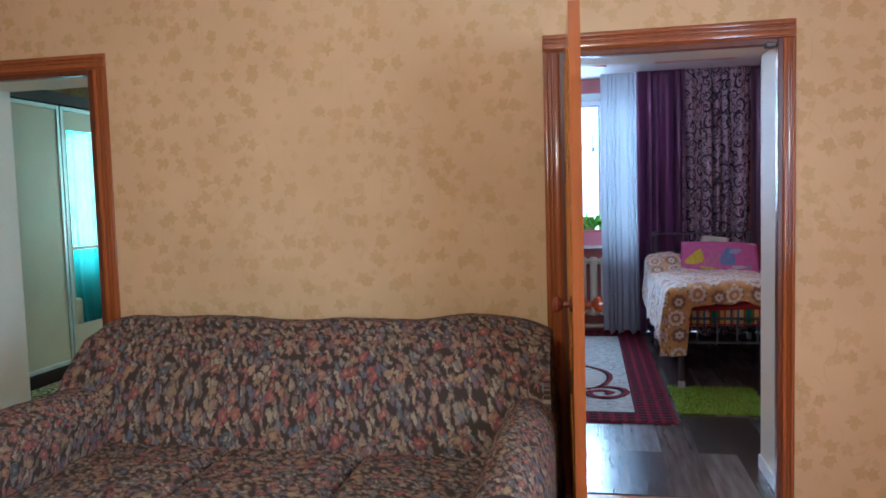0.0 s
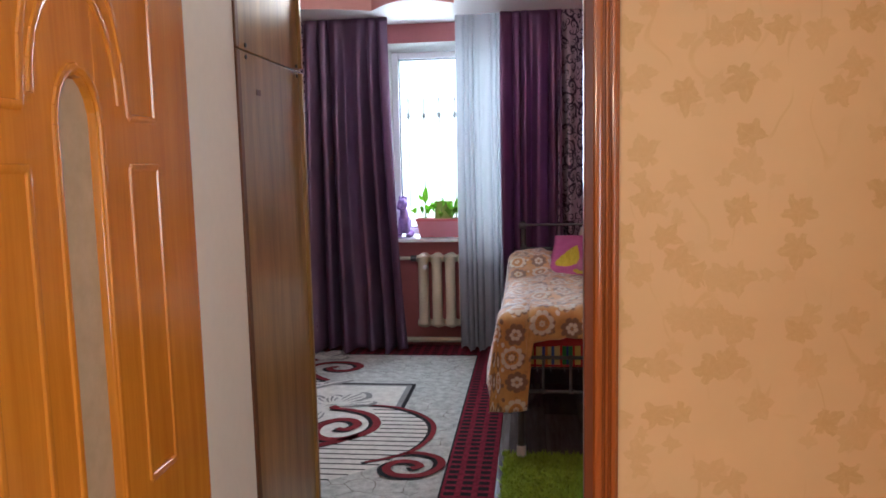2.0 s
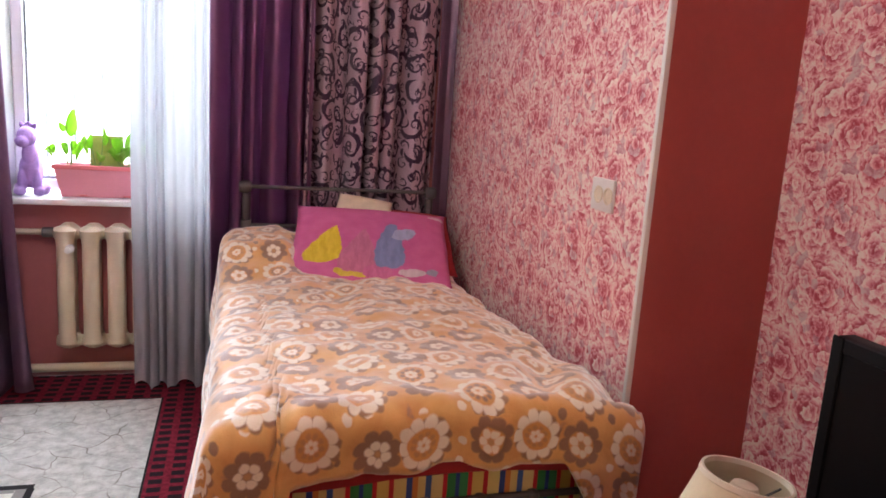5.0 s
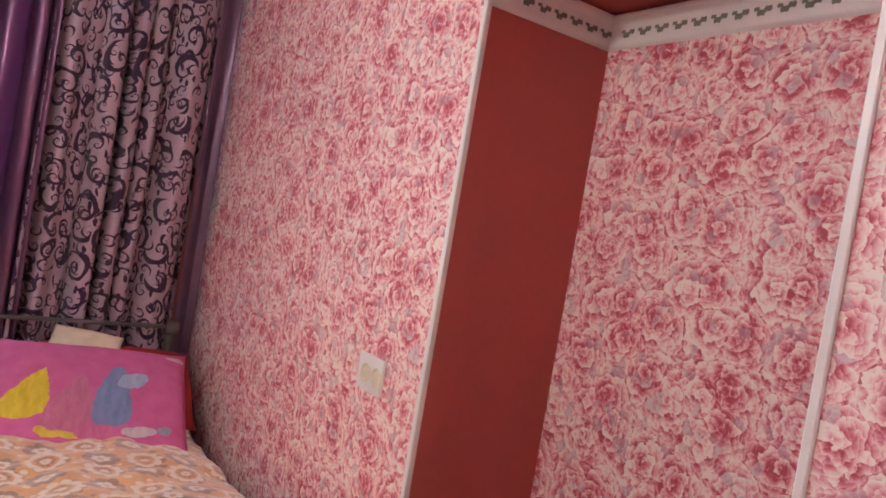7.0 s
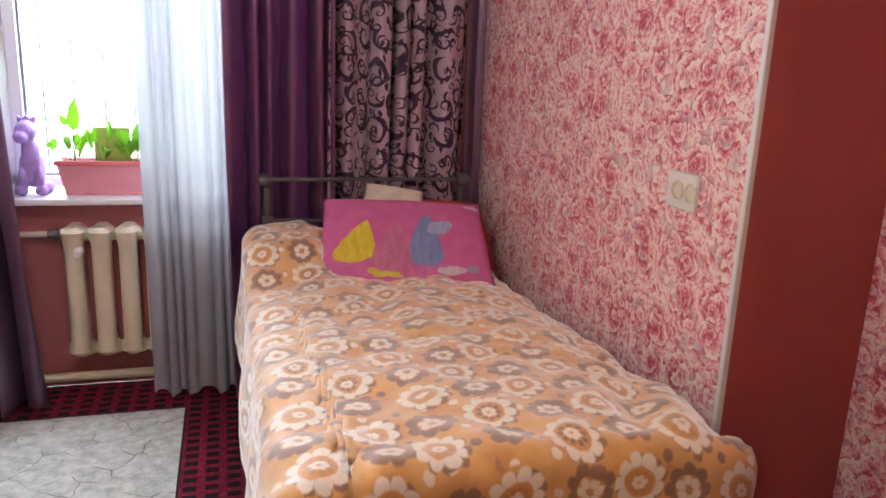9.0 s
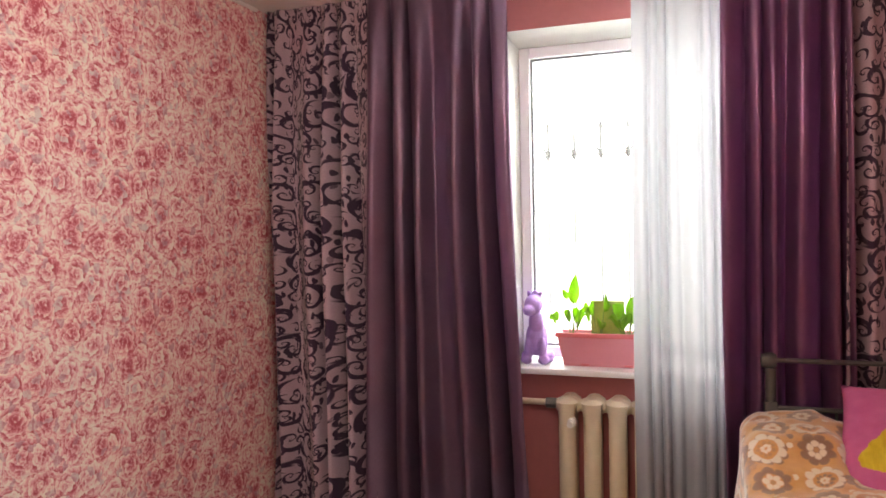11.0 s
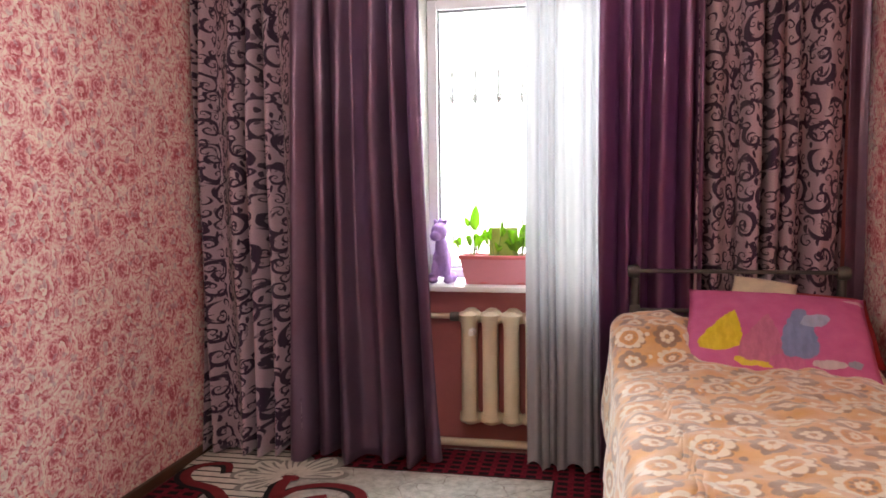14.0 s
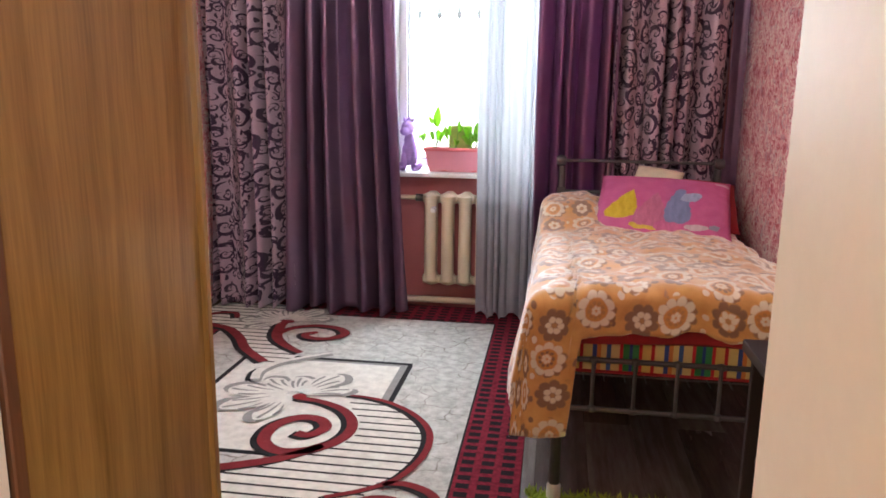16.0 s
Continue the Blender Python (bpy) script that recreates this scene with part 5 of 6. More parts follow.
bm = placed(lathe(bmesh.new(), [(0.088, -0.045), (0.091, -0.045), (0.066, 0.050), (0.063, 0.050), (0.088, -0.045)], (0, 0, 0), 36, caps=False), tilt)
part("shade", bm, M["shade"], lampshade)
bm = placed(lathe(bmesh.new(), [(0.0665, 0.044), (0.0690, 0.046), (0.0670, 0.0535), (0.0625, 0.0535), (0.0615, 0.046), (0.0665, 0.044)], (0, 0, 0), 36, caps=False), tilt)
part("shade_rim", bm, M["cream_plastic"], lampshade)
bm = bmesh.new()
for k in range(3):
    a = 2 * math.pi * k / 3
    tube(bm, [(0, 0, 0.0), (0.066 * math.cos(a), 0.066 * math.sin(a), 0.036)], 0.002, 5)
part("spider", placed(bm, tilt), M["iron"], lampshade)
bm = placed(lathe(bmesh.new(), [(0.0, -0.03), (0.014, -0.028), (0.014, 0.0), (0.020, 0.010), (0.025, 0.026), (0.018, 0.040), (0.0, 0.046)], (0, 0, 0), 16), tilt)
part("bulb", bm, M["cream_plastic"], lampshade)
bm = bmesh.new()
lathe(bm, [(0.06, 0.0), (0.06, 0.010), (0.02, 0.018), (0.010, 0.024), (0.010, 0.05)], (1.295, 4.99, 0.8005), 24)
part("base", bm, M["iron"], lampshade)
bm = bmesh.new()
pts = [(1.165 + 0.03 * math.cos(a), 4.83 + 0.025 * math.sin(a), 0.803 + 0.0005 * k) for k, a in enumerate([0.4 * j for j in range(20)])]
tube(bm, pts, 0.0022, 6)
solid("cable", bm, M["lime_plastic"], "thin lime green cable coiled on the desk", "cable")

mon = thing("monitor", (1.46, 4.72, 0.80), "black flat monitor standing on the desk", "monitor")
bm = bmesh.new()
box(bm, 1.44, 4.50, 0.832, 1.475, 4.998, 1.12, 0.006, 2)
part("housing", bm, M["black"], mon)
bm = bmesh.new()
for q in ((4.50, 0.832, 4.522, 1.12), (4.976, 0.832, 4.998, 1.12), (4.522, 0.832, 4.976, 0.858), (4.522, 1.098, 4.976, 1.12)):
    box(bm, 1.434, q[0], q[1], 1.4395, q[2], q[3], 0.002)
part("bezel", bm, M["black"], mon)
bm = bmesh.new()
box(bm, 1.4375, 4.522, 0.858, 1.4395, 4.976, 1.098)
part("screen", bm, M["screen"], mon)
bm = bmesh.new()
box(bm, 1.39, 4.64, 0.8005, 1.55, 4.86, 0.812, 0.004)
box(bm, 1.478, 4.72, 0.812, 1.495, 4.78, 0.95, 0.003)
part("stand", bm, M["black"], mon)

# ---- ceiling lamp ----
pend = thing("pendant_lamp", (0.025, 5.84, 2.70), "lit white glass ball lamp hanging from the ceiling", "lamp")
bm = lathe(bmesh.new(), [(0.0, -0.335), (0.04, -0.325), (0.066, -0.29), (0.07, -0.26), (0.058, -0.222), (0.03, -0.20), (0.0, -0.198)], (0.025, 5.84, 2.72), 24)
part("globe", bm, M["bulb"], pend)
bm = bmesh.new()
tube(bm, [(0.025, 5.84, 2.52), (0.025, 5.84, 2.64)], 0.006, 8)
lathe(bm, [(0.05, -0.03), (0.05, 0.0), (0.0, 0.0)], (0.025, 5.84, 2.6445), 20)
part("stem", bm, M["white"], pend)


# ---- on the window sill ----
box_thing = thing("window_box", (0.0, 7.985, 0.886), "pink plastic window box with soil on the sill", "planter")
bm = bmesh.new()
PX0, PX1, PY0, PY1, PZ = -0.215, 0.235, 7.915, 8.04, 0.887
lo4 = [(PX0 + 0.03, PY0 + 0.02), (PX1 - 0.03, PY0 + 0.02), (PX1 - 0.03, PY1 - 0.02), (PX0 + 0.03, PY1 - 0.02)]
hi4 = [(PX0, PY0), (PX1, PY0), (PX1, PY1), (PX0, PY1)]
in4 = [(PX0 + 0.008, PY0 + 0.008), (PX1 - 0.008, PY0 + 0.008), (PX1 - 0.008, PY1 - 0.008), (PX0 + 0.008, PY1 - 0.008)]
rings = [[bm.verts.new((x, y, z)) for x, y in q] for q, z in ((lo4, PZ), (hi4, PZ + 0.148), (in4, PZ + 0.148), (in4, PZ + 0.105))]
bm.faces.new(rings[0][::-1])
for a, b in zip(rings, rings[1:]):
    for k in range(4):
        bm.faces.new((a[k], a[(k + 1) % 4], b[(k + 1) % 4], b[k]))
bmesh.ops.bevel(bm, geom=bm.edges[:], offset=0.003, segments=2, affect="EDGES")
part("trough", bm, M["pink_plastic"], box_thing)
bm = bmesh.new()
for q in ((PX0 - 0.006, PY0 - 0.006, PX1 + 0.006, PY0 + 0.004), (PX0 - 0.006, PY1 - 0.004, PX1 + 0.006, PY1 + 0.006), (PX0 - 0.006, PY0 + 0.004, PX0 + 0.004, PY1 - 0.004), (PX1 - 0.004, PY0 + 0.004, PX1 + 0.006, PY1 - 0.004)):
    box(bm, q[0], q[1], PZ + 0.131, q[2], q[3], PZ + 0.152, 0.003)
part("rim", bm, M["coral_plastic"], box_thing, "coral pink rim")
for x in (-0.09, 0.10):
    bm = bmesh.new()
    box(bm, x - 0.017, PY0 + 0.0145, PZ + 0.004, x + 0.017, PY0 + 0.022, PZ + 0.012, 0.002)
    part("drain_tab", bm, M["coral_plastic"], box_thing)
bm = bmesh.new()
sheet(bm, 24, 8, lambda u, v: ((PX0 + 0.01 + u * (PX1 - PX0 - 0.02), PY0 + 0.01 + v * (PY1 - PY0 - 0.02), PZ + 0.112 + 0.006 * noise.noise((u * 9, v * 4, 0))), (u, v)))
part("soil", bm, M["soil"], box_thing)


def leaf(bm, base, tip, width, bend, side):
    """One blade from base to tip, folded along its rib and bent down."""
    a, b = Vector(base), Vector(tip)
    d = b - a
    s = d.cross(Vector(side)).normalized()
    n = d.cross(s).normalized()
    rows = []
    for k in range(9):
        t = k / 8
        w = width * math.sin(math.pi * t ** 0.7) ** 0.75 * 0.72 + 0.0008
        c = a + d * t + Vector((0, 0, bend * math.sin(math.pi * t)))
        rows.append([bm.verts.new(c - s * w - n * w * 0.35), bm.verts.new(c), bm.verts.new(c + s * w - n * w * 0.35)])
    for p, q in zip(rows, rows[1:]):
        bm.faces.new((p[0], p[1], q[1], q[0]))
        bm.faces.new((p[1], p[2], q[2], q[1]))


def plant(name, root, blades, label, seed):
    rng = random.Random(seed)
    ob = thing(name, root, label, "plant", "plants in the window box")
    r = Vector(root)
    for k, (dx, dy, h, width, bend, stalk) in enumerate(blades):
        bm = bmesh.new()
        foot = r + Vector((dx * 0.15, dy * 0.15, 0))
        start = r + Vector((dx * 0.45, dy * 0.45, h * stalk))
        tube(bm, [foot, (foot + start) / 2 + Vector((0, 0, 0.008)), start], [0.003, 0.0025, 0.002], 6)
        part("stalk", bm, M["stem"], ob)
        bm = bmesh.new()
        leaf(bm, start, r + Vector((dx, dy, h)), width * 0.64, bend, (rng.uniform(-0.3, 0.3), 1, rng.uniform(-0.2, 0.4)))
        lf = part("leaf", bm, M["leaf"], ob, smooth=180)
        lf.modifiers.new("thickness", "SOLIDIFY").thickness = 0.001
    return ob


plant("young_plant", (-0.155, 7.975, 0.997), [(0.02, 0.0, 0.30, 0.055, 0.0, 0.55), (-0.04, 0.0, 0.235, 0.03, 0.0, 0.8), (0.03, -0.01, 0.15, 0.035, 0.01, 0.7), (-0.03, 0.0, 0.14, 0.035, 0.01, 0.7), (0.035, 0.01, 0.115, 0.03, 0.012, 0.7), (-0.02, -0.02, 0.12, 0.03, 0.01, 0.7)], "slender green plant with one tall upright leaf", 1)
plant("leafy_plant", (0.095, 7.975, 0.997), [(0.12, -0.01, 0.19, 0.05, 0.02, 0.5), (0.15, 0.0, 0.12, 0.045, 0.03, 0.6), (-0.06, -0.02, 0.17, 0.055, 0.025, 0.5), (0.04, -0.03, 0.16, 0.05, 0.02, 0.5), (0.07, -0.06, 0.10, 0.05, 0.03, 0.6), (-0.03, -0.06, 0.09, 0.05, 0.03, 0.6), (0.02, 0.02, 0.20, 0.05, 0.01, 0.5), (-0.09, 0.01, 0.10, 0.045, 0.03, 0.6), (0.10, -0.04, 0.07, 0.04, 0.02, 0.5), (0.0, -0.05, 0.13, 0.045, 0.02, 0.6)], "bushy bright green leafed plant in the window box", 2)
plant("drooping_plant", (-0.03, 7.975, 0.997), [(-0.085, -0.02, 0.10, 0.05, 0.06, 0.9), (-0.05, -0.04, 0.13, 0.055, 0.04, 0.9), (0.05, -0.03, 0.15, 0.06, 0.05, 0.9), (-0.10, 0.0, 0.045, 0.045, 0.07, 1.6), (0.02, -0.05, 0.07, 0.045, 0.03, 0.8)], "bright green plant with broad drooping leaves", 3)
plant("dry_leaf_plant", (-0.19, 7.98, 0.997), [(-0.055, -0.02, 0.11, 0.04, 0.02, 0.8), (-0.08, 0.0, 0.085, 0.032, 0.03, 0.8)], "small plant with pale dry leaves", 5)
bm = bmesh.new()
box(bm, -0.075, 8.030, 1.0, 0.075, 8.038, 1.175, 0.002)
solid("picture_card", bm, M["card"], "brown-green card standing behind the plants", "card")


def blob(bm, c, r, m=None, seg=14):
    made = bmesh.ops.create_uvsphere(bm, u_segments=seg, v_segments=seg // 2 + 2, radius=1.0)["verts"]
    bmesh.ops.scale(bm, vec=r, verts=made)
    if m is not None:
        bmesh.ops.transform(bm, matrix=m, verts=made)
    bmesh.ops.translate(bm, vec=c, verts=made)


bm = bmesh.new()
TX, TY, TZ = -0.318, 7.965, 0.887
blob(bm, (TX, TY + 0.02, TZ + 0.115), (0.052, 0.055, 0.085))
blob(bm, (TX + 0.002, TY - 0.002, TZ + 0.19), (0.036, 0.036, 0.06))
blob(bm, (TX - 0.008, TY - 0.008, TZ + 0.272), (0.044, 0.045, 0.045))
blob(bm, (TX - 0.022, TY - 0.040, TZ + 0.250), (0.030, 0.036, 0.027))
for s in (-1, 1):
    blob(bm, (TX + 0.032 * s, TY - 0.02, TZ + 0.062), (0.020, 0.024, 0.062))
    blob(bm, (TX + 0.040 * s, TY - 0.030, TZ + 0.022), (0.027, 0.030, 0.022))
    blob(bm, (TX + 0.052 * s, TY + 0.03, TZ + 0.028), (0.026, 0.045, 0.028))
    blob(bm, (TX - 0.004 + 0.027 * s, TY + 0.004, TZ + 0.318), (0.010, 0.007, 0.020), pose(0, 0, 0, 0, 12 * s, 0))
for k in range(5):
    blob(bm, (TX - 0.002, TY + 0.008 + 0.010 * k, TZ + 0.322 - 0.022 * k), (0.016, 0.016, 0.018))
blob(bm, (TX - 0.045, TY + 0.06, TZ + 0.06), (0.022, 0.025, 0.05))
toy = solid("plush_pony", bm, M["plush"], "purple plush toy pony sitting on the window sill", "toy", smooth=180)
rem = toy.modifiers.new("blend", "REMESH")
rem.mode, rem.voxel_size, rem.use_smooth_shade = "VOXEL", 0.0045, True


# ---- doorway and door leaf ----
def casing(name, x0, x1, top, y, label, w=0.078, wr=0.078, step=0.028, left_step=0.012):
    """A brown frame: profiled architrave on the wall and a jamb inside the opening."""
    ob = thing(name, ((x0 + x1) / 2, y, 0.0), label, "door frame", "", "structure")
    for nm, q in (("architrave", (x0 - w, x0, 0.0, top)), ("architrave", (x1, x1 + wr, 0.0, top)), ("head_architrave", (x0 - w, x1 + wr, top, top + w))):
        bm = bmesh.new()
        a, b, c, d = q
        box(bm, a, y - 0.012, c, b, y - 0.0005, d, 0.003)
        if nm == "architrave":
            for f0, f1, h in ((0.08, 0.30, 0.022), (0.36, 0.52, 0.017), (0.60, 0.92, 0.024)):
                if a > x0:
                    f0, f1 = 1 - f1, 1 - f0
                box(bm, a + f0 * (b - a), y - h, c, a + f1 * (b - a), y - 0.011, d - 0.002, 0.005, 2)
        else:
            for f0, f1, h in ((0.08, 0.40, 0.024), (0.48, 0.64, 0.017), (0.70, 0.92, 0.022)):
                box(bm, a + 0.002, y - h, c + f0 * (d - c), b - 0.002, y - 0.011, c + f1 * (d - c), 0.005, 2)
        part(nm, bm, M["casing"], ob)
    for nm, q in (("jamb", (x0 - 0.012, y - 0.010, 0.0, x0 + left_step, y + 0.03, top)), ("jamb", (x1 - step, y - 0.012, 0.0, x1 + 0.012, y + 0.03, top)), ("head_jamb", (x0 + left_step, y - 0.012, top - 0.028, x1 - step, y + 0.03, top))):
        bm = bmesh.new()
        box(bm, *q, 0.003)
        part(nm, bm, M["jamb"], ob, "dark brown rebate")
    return ob


frame_bed = casing("door_frame", -0.112, 0.832, DZ - 0.005, YP, "orange-brown painted door frame with a ridged architrave", wr=0.058, step=0.016, left_step=0.026)
frame_side = casing("door_frame", SX0, SX1, DZ + 0.06, YP, "orange-brown painted door frame of the side room")
bm = bmesh.new()
box(bm, 0.765, YP - 0.016, DZ - 0.045, 0.812, YP + 0.03, DZ - 0.02, 0.006)
part("latch_plate", bm, M["iron"], frame_bed, "dark metal catch")

HY, LW, LH = 3.685, 0.895, 2.062
leaf_pose = pose(-0.073, HY, 0.0, 0, 0, -90 + 2.4)     # local x runs from the hinge to the free edge, local y across its thickness


def on_leaf(bm):
    bmesh.ops.transform(bm, matrix=leaf_pose, verts=bm.verts[:])
    return bm


door = thing("door_1", (-0.10, HY, 0.0), "open orange varnished door with arched panels and a glass slit", "door", "", "structure")
S0, S1, SZ0, SZ1 = 0.385, 0.497, 0.74, 1.535      # the glass slit: along the leaf and up
bm = bmesh.new()
box(bm, 0.0, -0.02, 0.012, S0, 0.02, LH, 0.003)
box(bm, S1, -0.02, 0.012, LW - 0.003, 0.02, LH, 0.0)
box(bm, S0, -0.02, 0.012, S1, 0.02, SZ0, 0.0)
box(bm, S0, -0.02, SZ1 + 0.09, S1, 0.02, LH, 0.0)
ring = [((S0 + S1) / 2 - (S1 - S0) / 2 * math.cos(math.pi * k / 10), SZ1 + 0.085 * math.sin(math.pi * k / 10)) for k in range(11)]
for (xa, za), (xb, zb) in zip(ring, ring[1:]):
    vs = [[bm.verts.new((x, y, z)) for x, z in ((xa, za), (xb, zb), (xb, SZ1 + 0.0905), (xa, SZ1 + 0.0905))] for y in (-0.0195, 0.0195)]
    bm.faces.new(vs[0])
    bm.faces.new(vs[1][::-1])
    bm.faces.new((vs[0][0], vs[1][0], vs[1][1], vs[0][1]))
part("leaf_panel", on_leaf(bm), M["door"], door)
bm = bmesh.new()
box(bm, LW - 0.003, -0.0195, 0.012, LW, 0.0195, LH - 0.001, 0.001)
part("lipping", on_leaf(bm), M["casing"], door, "darker brown painted edge")
bm = bmesh.new()
box(bm, S0 + 0.001, -0.004, SZ0 + 0.001, S1 - 0.001, 0.004, SZ1 + 0.08)
part("glass_slit", on_leaf(bm), M["frosted"], door, "frosted beige glass slit")


for side in (1, -1):
    bm = bmesh.new()
    y = 0.0205 * side
    for pts in (
        [(0.17, 1.56), (0.275, 1.56), (0.285, 1.66), (0.315, 1.75), (0.37, 1.82), (0.37, 1.94), (0.17, 1.94), (0.17, 1.56)],
        [(0.59, 1.56), (0.695, 1.56), (0.695, 1.94), (0.50, 1.94), (0.50, 1.82), (0.555, 1.75), (0.58, 1.66), (0.59, 1.56)],
        [(0.17, 0.86), (0.28, 0.86), (0.28, 1.468), (0.17, 1.468), (0.17, 0.86)],
        [(0.585, 0.86), (0.695, 0.86), (0.695, 1.468), (0.585, 1.468), (0.585, 0.86)],
        [(0.17, 0.20), (0.695, 0.20), (0.695, 0.46), (0.60, 0.48), (0.435, 0.60), (0.27, 0.48), (0.17, 0.46), (0.17, 0.20)],
        [(S0 - 0.012, SZ0 - 0.012), (S1 + 0.012, SZ0 - 0.012), *[((S0 + S1) / 2 + (S1 - S0 + 0.024) / 2 * math.cos(math.pi * k / 10), SZ1 + 0.098 * math.sin(math.pi * k / 10)) for k in range(11)], (S0 - 0.012, SZ0 - 0.012)],
        [(0.437 + 0.128 * math.cos(math.pi * k / 12), 1.58 + 0.19 * math.sin(math.pi * k / 12)) for k in range(13)],
    ):
        for (xa, za), (xb, zb) in zip(pts, pts[1:]):
            tube(bm, [(xa, y, za), (xb, y, zb)], 0.008, 6)
    for v in bm.verts:
        v.co.y = y + (v.co.y - y) * 0.55
    part("panel_moulding", on_leaf(bm), M["door"], door)
    bm = bmesh.new()
    lathe(bm, [(0.026, 0.0), (0.028, 0.006), (0.012, 0.012), (0.010, 0.030), (0.024, 0.040), (0.030, 0.052), (0.026, 0.064), (0.0, 0.070)], (0, 0, 0), 20, "y")
    if side < 0:
        for v in bm.verts:
            v.co.y = -v.co.y
    bmesh.ops.translate(bm, vec=(0.80, 0.0201 * side, 1.03), verts=bm.verts[:])
    part("knob", on_leaf(bm), M["knob"], door, "dark brown lacquered knob")
for z in (0.30, 1.72):
    bm = bmesh.new()
    tube(bm, [(-0.006, 0.0, z), (-0.006, 0.0, z + 0.10)], 0.008, 10)
    part("hinge", on_leaf(bm), M["brass"], door, "brass hinge")

bm = bmesh.new()
box(bm, DX1 - 0.012, YP + 0.065, 0.0, DX1 + 0.0005, YB, 0.07, 0.003)
solid("baseboard_reveal", bm, M["white"], "white skirting on the door reveal", "baseboard", "structure")

# ---- sofa ----
sofa = thing("sofa", (-1.22, 2.9, 0.0), "old sofa in a brown and blue floral tapestry cover", "sofa")
bm = bmesh.new()


def back_at(u, v):
    x = -2.33 + 2.17 * u
    ends = abs(2 * u - 1)
    top = 0.885 - 0.055 * max(0, (ends - 0.86) / 0.14) ** 2 + 0.008 * math.sin(9 * u) + 0.006 * math.sin(23 * u + 1)
    prof = [(2.93, 0.36), (3.02, 0.50), (3.16, 0.68), (3.30, 0.80), (3.42, top - 0.005), (3.53, top - 0.01), (3.63, top - 0.10), (3.66, 0.55), (3.66, 0.05)]
    s = v * (len(prof) - 1)
    i = min(int(s), len(prof) - 2)
    t = s - i
    y = prof[i][0] + (prof[i + 1][0] - prof[i][0]) * t
    z = prof[i][1] + (prof[i + 1][1] - prof[i][1]) * t
    flare = 0.06 * max(0, 0.75 - z) * (2 * u - 1)
    w = 0.008 * noise.noise((x * 5, z * 6, 2)) + 0.004 * noise.noise((x * 15, z * 15, 2))
    return (x + flare, y + w, z + w), (x, s * 0.14)


sheet(bm, 60, 48, back_at)
bm.verts.ensure_lookup_table()
part("backrest", bm, M["sofa"], sofa, smooth=180)
for x in (-2.33, -0.16):
    bm = bmesh.new()
    pts = [(2.93, 0.36), (3.02, 0.50), (3.16, 0.68), (3.30, 0.80), (3.42, 0.825), (3.53, 0.82), (3.63, 0.74), (3.66, 0.55), (3.66, 0.05), (2.93, 0.05)]
    s = 1 if x > -1 else -1
    a = [bm.verts.new((x + 0.06 * max(0, 0.75 - z) * s, y, z)) for y, z in pts]
    c = [bm.verts.new((x - 0.02 * s, y, z)) for y, z in pts]
    bm.faces.new(a)
    bm.faces.new(c[::-1])
    for k in range(len(pts)):
        bm.faces.new((a[k], a[(k + 1) % len(pts)], c[(k + 1) % len(pts)], c[k]))
    box_uv(bm)
    part("back_side", bm, M["sofa"], sofa)
for k in range(3):
    bm = bmesh.new()
    x0 = -2.03 + 0.572 * k
    box(bm, x0, 2.20, 0.22, x0 + 0.57, 3.02, 0.425, 0.05, 4)
    for v in bm.verts:
        if v.co.z > 0.38:
            v.co.z += 0.012 * math.cos((v.co.x - x0 - 0.285) * 5)
    box_uv(bm)
    part("seat_cushion", bm, M["sofa"], sofa, smooth=60)
for x0, x1 in ((-2.36, -2.02), (-0.335, -0.135)):
    bm = bmesh.new()
    n = 14

    def arm_at(u, v, x0=x0, x1=x1):
        y = 2.14 + 0.92 * u
        a = math.pi * v
        cx, r = (x0 + x1) / 2, (x1 - x0) / 2
        lift = 0.02 * math.sin(3 * u) + 0.010 * noise.noise((u * 6, v * 5, 3))
        if v <= 0.25:
            p = (x0 - 0.01, 0.06 + (0.50 - 0.06) * v / 0.25)
        elif v >= 0.75:
            p = (x1 + 0.01, 0.50 - (0.50 - 0.06) * (v - 0.75) / 0.25)
        else:
            t = math.pi * (v - 0.25) / 0.5
            p = (cx - (r + 0.01) * math.cos(t), 0.50 + 0.135 * math.sin(t))
        return (p[0], y, p[1] + lift), (y, v * 1.3)

    sheet(bm, 24, 36, arm_at)
    rim = [v for v in bm.verts if abs(v.co.y - 2.14) < 0.001]
    rim.sort(key=lambda v: math.atan2(v.co.z - 0.3, v.co.x - (x0 + x1) / 2))
    bm.faces.new(rim)
    part("armrest", bm, M["sofa"], sofa, smooth=60)
bm = bmesh.new()
box(bm, -2.34, 2.18, 0.04, -0.14, 3.60, 0.24, 0.02)
box_uv(bm)
part("base", bm, M["sofa"], sofa)
for x in (-2.25, -0.24):
    for y in (2.3, 3.5):
        bm = lathe(bmesh.new(), [(0.022, 0.0), (0.028, 0.05)], (x, y, -0.006), 10)
        part("leg", bm, M["dark_board"], sofa)

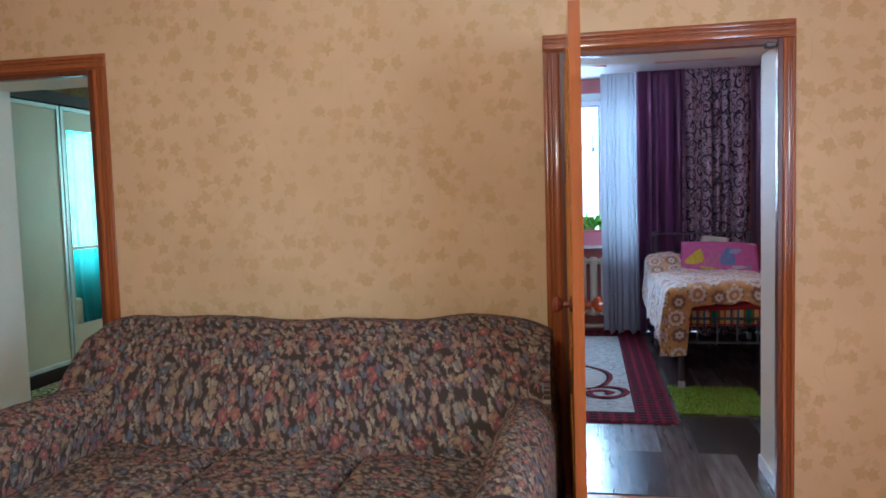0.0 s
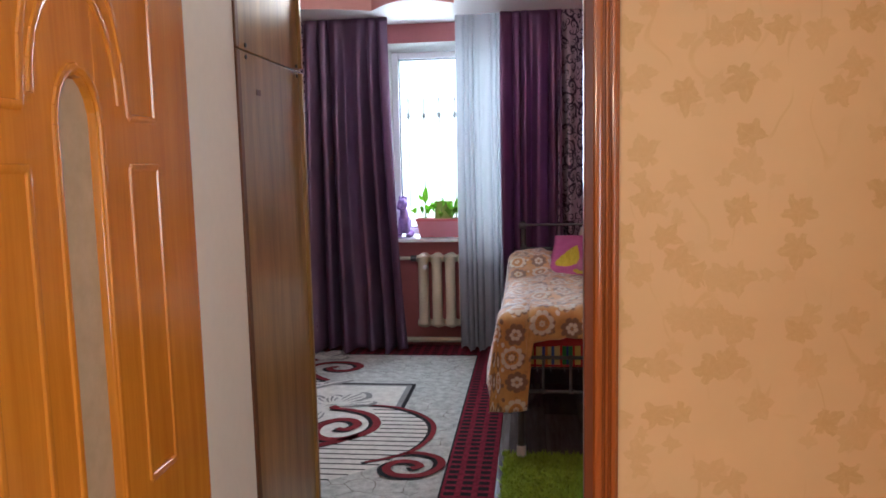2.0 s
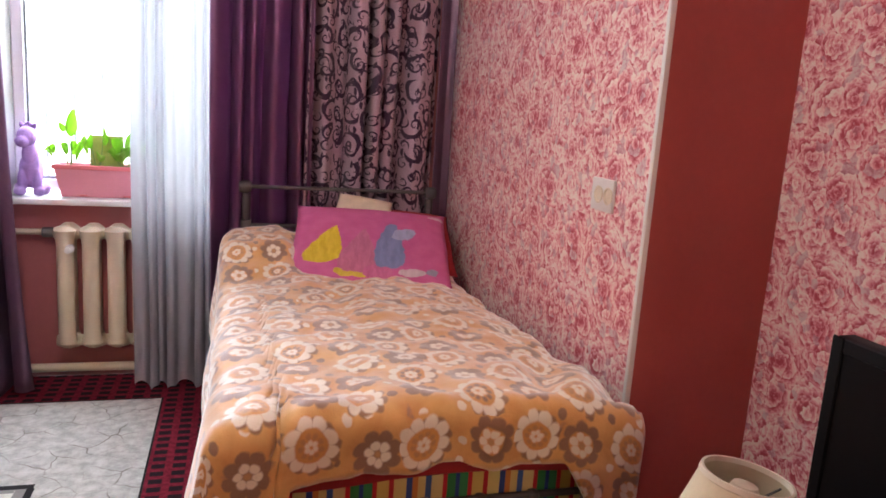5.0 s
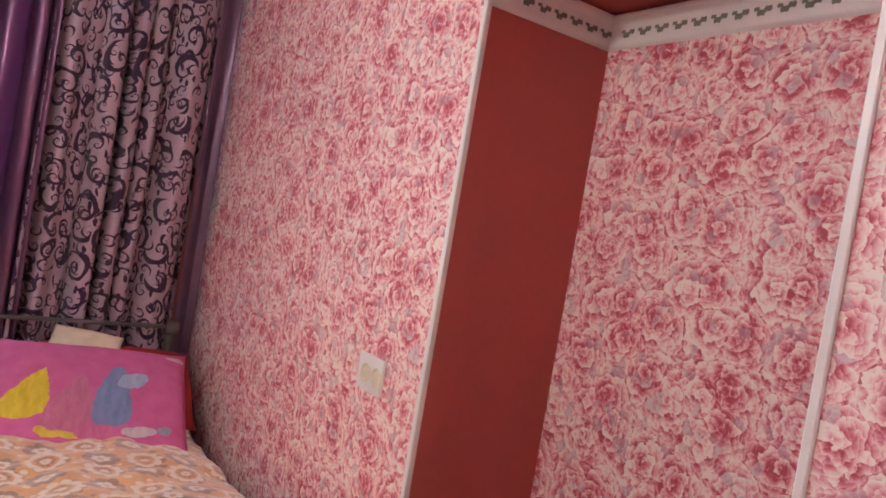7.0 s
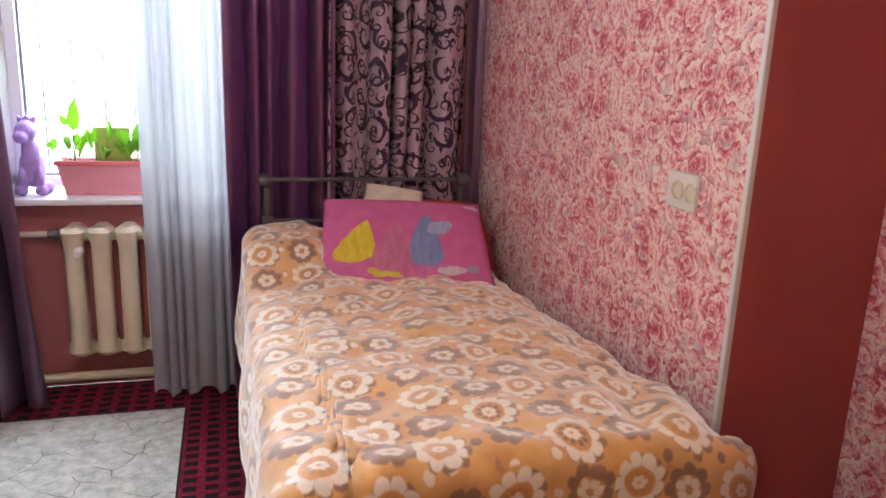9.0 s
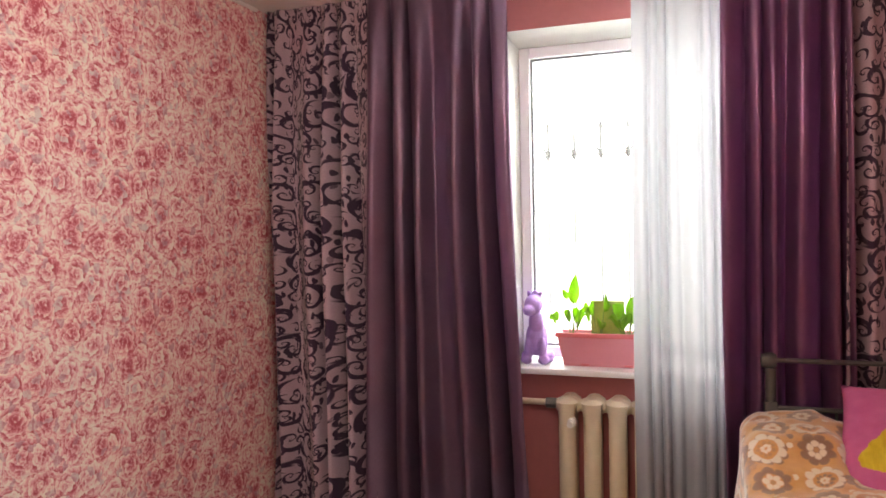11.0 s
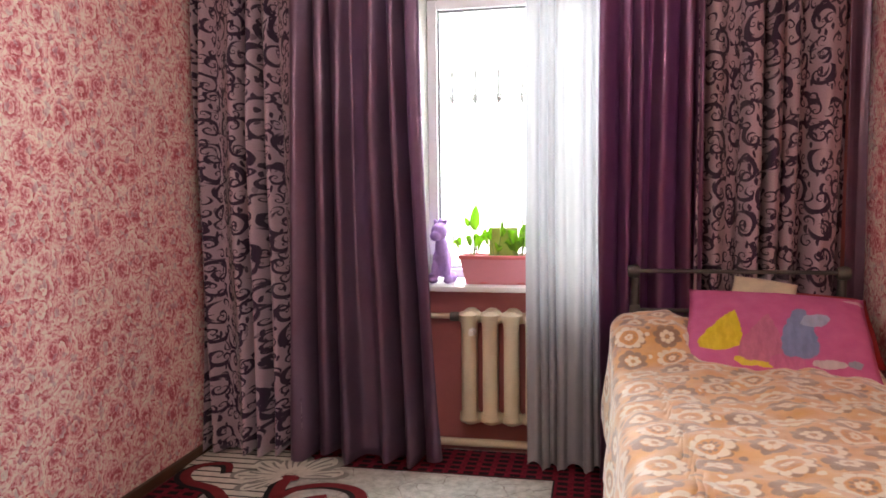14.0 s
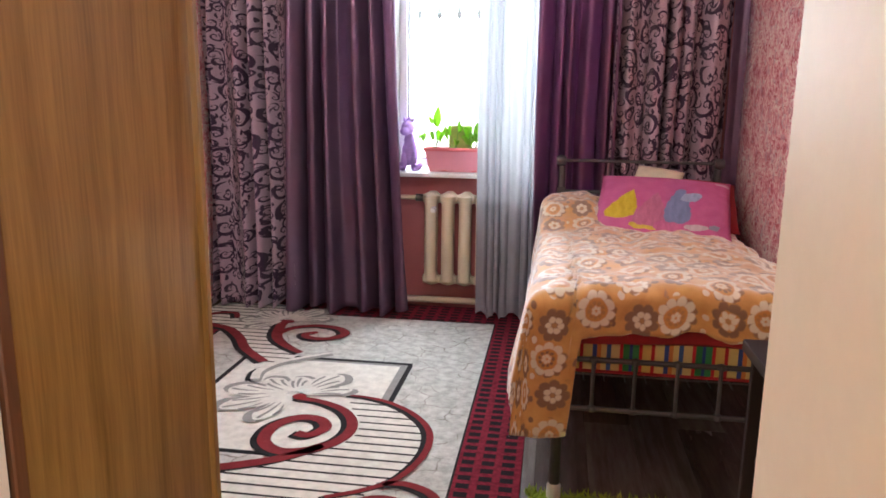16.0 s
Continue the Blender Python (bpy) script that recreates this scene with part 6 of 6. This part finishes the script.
# ---- side room, seen through its doorway ----
closet = thing("sliding_wardrobe", (-4.9, 6.2, 0.0), "cream sliding-door wardrobe with a mirrored door", "wardrobe")
CX = -4.30
bm = bmesh.new()
box(bm, -5.28, 4.60, 0.0, CX - 0.06, 7.93, 2.27)
part("carcass", bm, M["cream_board"], closet)
bm = bmesh.new()
box(bm, -5.28, 4.60, 2.278, CX + 0.02, 7.93, 2.378, 0.004)
part("top_rail", bm, M["dark_board"], closet)
bm = bmesh.new()
box(bm, -5.28, 4.60, 0.0, CX + 0.015, 7.93, 0.10, 0.004)
part("plinth", bm, M["dark_board"], closet)
for y0, y1, glass_door in ((4.62, 5.744, False), (5.754, 6.95, True), (6.96, 7.92, False)):
    bm = bmesh.new()
    box(bm, CX - 0.04, y0 + 0.035, 0.14, CX - 0.01, y1 - 0.035, 2.235)
    leaf_door = part("sliding_door", bm, M["cream_board"], closet)
    bm = bmesh.new()
    for q in ((y0, 0.105, y0 + 0.035, 2.272), (y1 - 0.035, 0.105, y1, 2.272), (y0 + 0.035, 0.105, y1 - 0.035, 0.14), (y0 + 0.035, 2.235, y1 - 0.035, 2.272)):
        box(bm, CX - 0.045, q[0], q[1], CX, q[2], q[3], 0.003)
    part("door_frame", bm, M["alu"], leaf_door)
    if glass_door:
        for z0, z1 in ((0.42, 1.06), (1.085, 2.08)):
            bm = bmesh.new()
            box(bm, CX - 0.012, y0 + 0.06, z0, CX - 0.006, y1 - 0.04, z1)
            part("mirror", bm, M["mirror"], leaf_door)
solid("patterned_rug", box(bmesh.new(), -4.26, 4.72, -0.006, -2.2, 7.6, 0.008, 0.003), M["green_rug"], "green and cream patterned rug in the side room", "rug")
curtain("pale_curtain", -3.25, -2.3, 7.75, 0.05, 2.62, 12, 0.02, M["cyan_tulle"], "pale blue curtain at the side room's window", seed=31, thick=0, group="")
bed2 = thing("side_bed", (-2.6, 6.9, 0.0), "low bed with a teal blanket in the side room", "bed")
bm = bmesh.new()
box(bm, -3.1, 6.2, 0.0, -1.75, 7.5, 0.42, 0.03, 2)
part("mattress_base", bm, M["cream_cloth"], bed2)
bm = cushion(bmesh.new(), 1.3, 1.2, 0.25, pose(-2.42, 6.85, 0.50), seed=12)
part("blanket_heap", bm, M["teal_cloth"], bed2, smooth=180)

# ---- the windows out of view; the parlour's is added to let light in ----
side_window = pane_window("window_2", -0.65, 0.65, 0.88, 2.32, -0.06, 0.0, "white plastic window added out of view in the parlour wall")
side_window.matrix_world = pose(1.86, 1.0, 0.88, 0, 0, 90)
pane_window("window_3", -3.6, -2.4, 0.86, 2.41, 8.05, -3.0, "white plastic window of the side room")

# ---- outdoors ----
bm = bmesh.new()
box(bm, -120, -120, -0.7, 120, 120, -0.6)
solid("ground", bm, M["ground"], "bare pale ground outside the house", "ground", "structure")
# emissive panel added behind the window for the overexposed outdoors
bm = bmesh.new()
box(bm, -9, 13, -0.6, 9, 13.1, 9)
solid("backdrop", bm, M["daylight"], "glowing white panel standing in for the bright outdoors", "backdrop", "structure")

# ---- floor boards of the bedroom ----
bm = bmesh.new()
box(bm, XL, YP + 0.03, -0.2, NX, YW, -0.010)
floor = solid("floor_bedroom", bm, M["joint"], "grey-brown laminate floor", "floor", "structure")
bm = bmesh.new()
PW, PL = 0.193, 1.285
box(bm, 0.0005, 0.0005, -0.012, PW - 0.0005, PL - 0.0005, 0.0, 0.0008)
plank = mesh_of("plank", bm, M["laminate"])
plank_rng = random.Random(6)
bm = bmesh.new()
box(bm, 0.0005, 0.0005, -0.012, PW - 0.0005, 0.60, 0.0, 0.0008)
plank_short = mesh_of("plank_short", bm, M["laminate"])
for i in range(17):
    y = 3.74 - (0.643 if i % 2 else 0.0) + (0.643 if i % 2 else 0)
    pieces = [(y, plank_short), (y + 0.6005, plank), (y + 0.6005 + PL, plank), (y + 0.6005 + 2 * PL, plank_short), ] if i % 2 else [(y, plank), (y + PL, plank), (y + 2 * PL, plank_short)]
    for py, data in pieces:
        x = XL + 0.01 + PW * i
        if x + PW > XR or (py < YB and not (DX0 - 0.1 < x < DX1)):
            if x + PW > XR:
                continue
        ob = new("plank", data)
        ob.location = (x, py, 0.0)
        ob.parent = floor
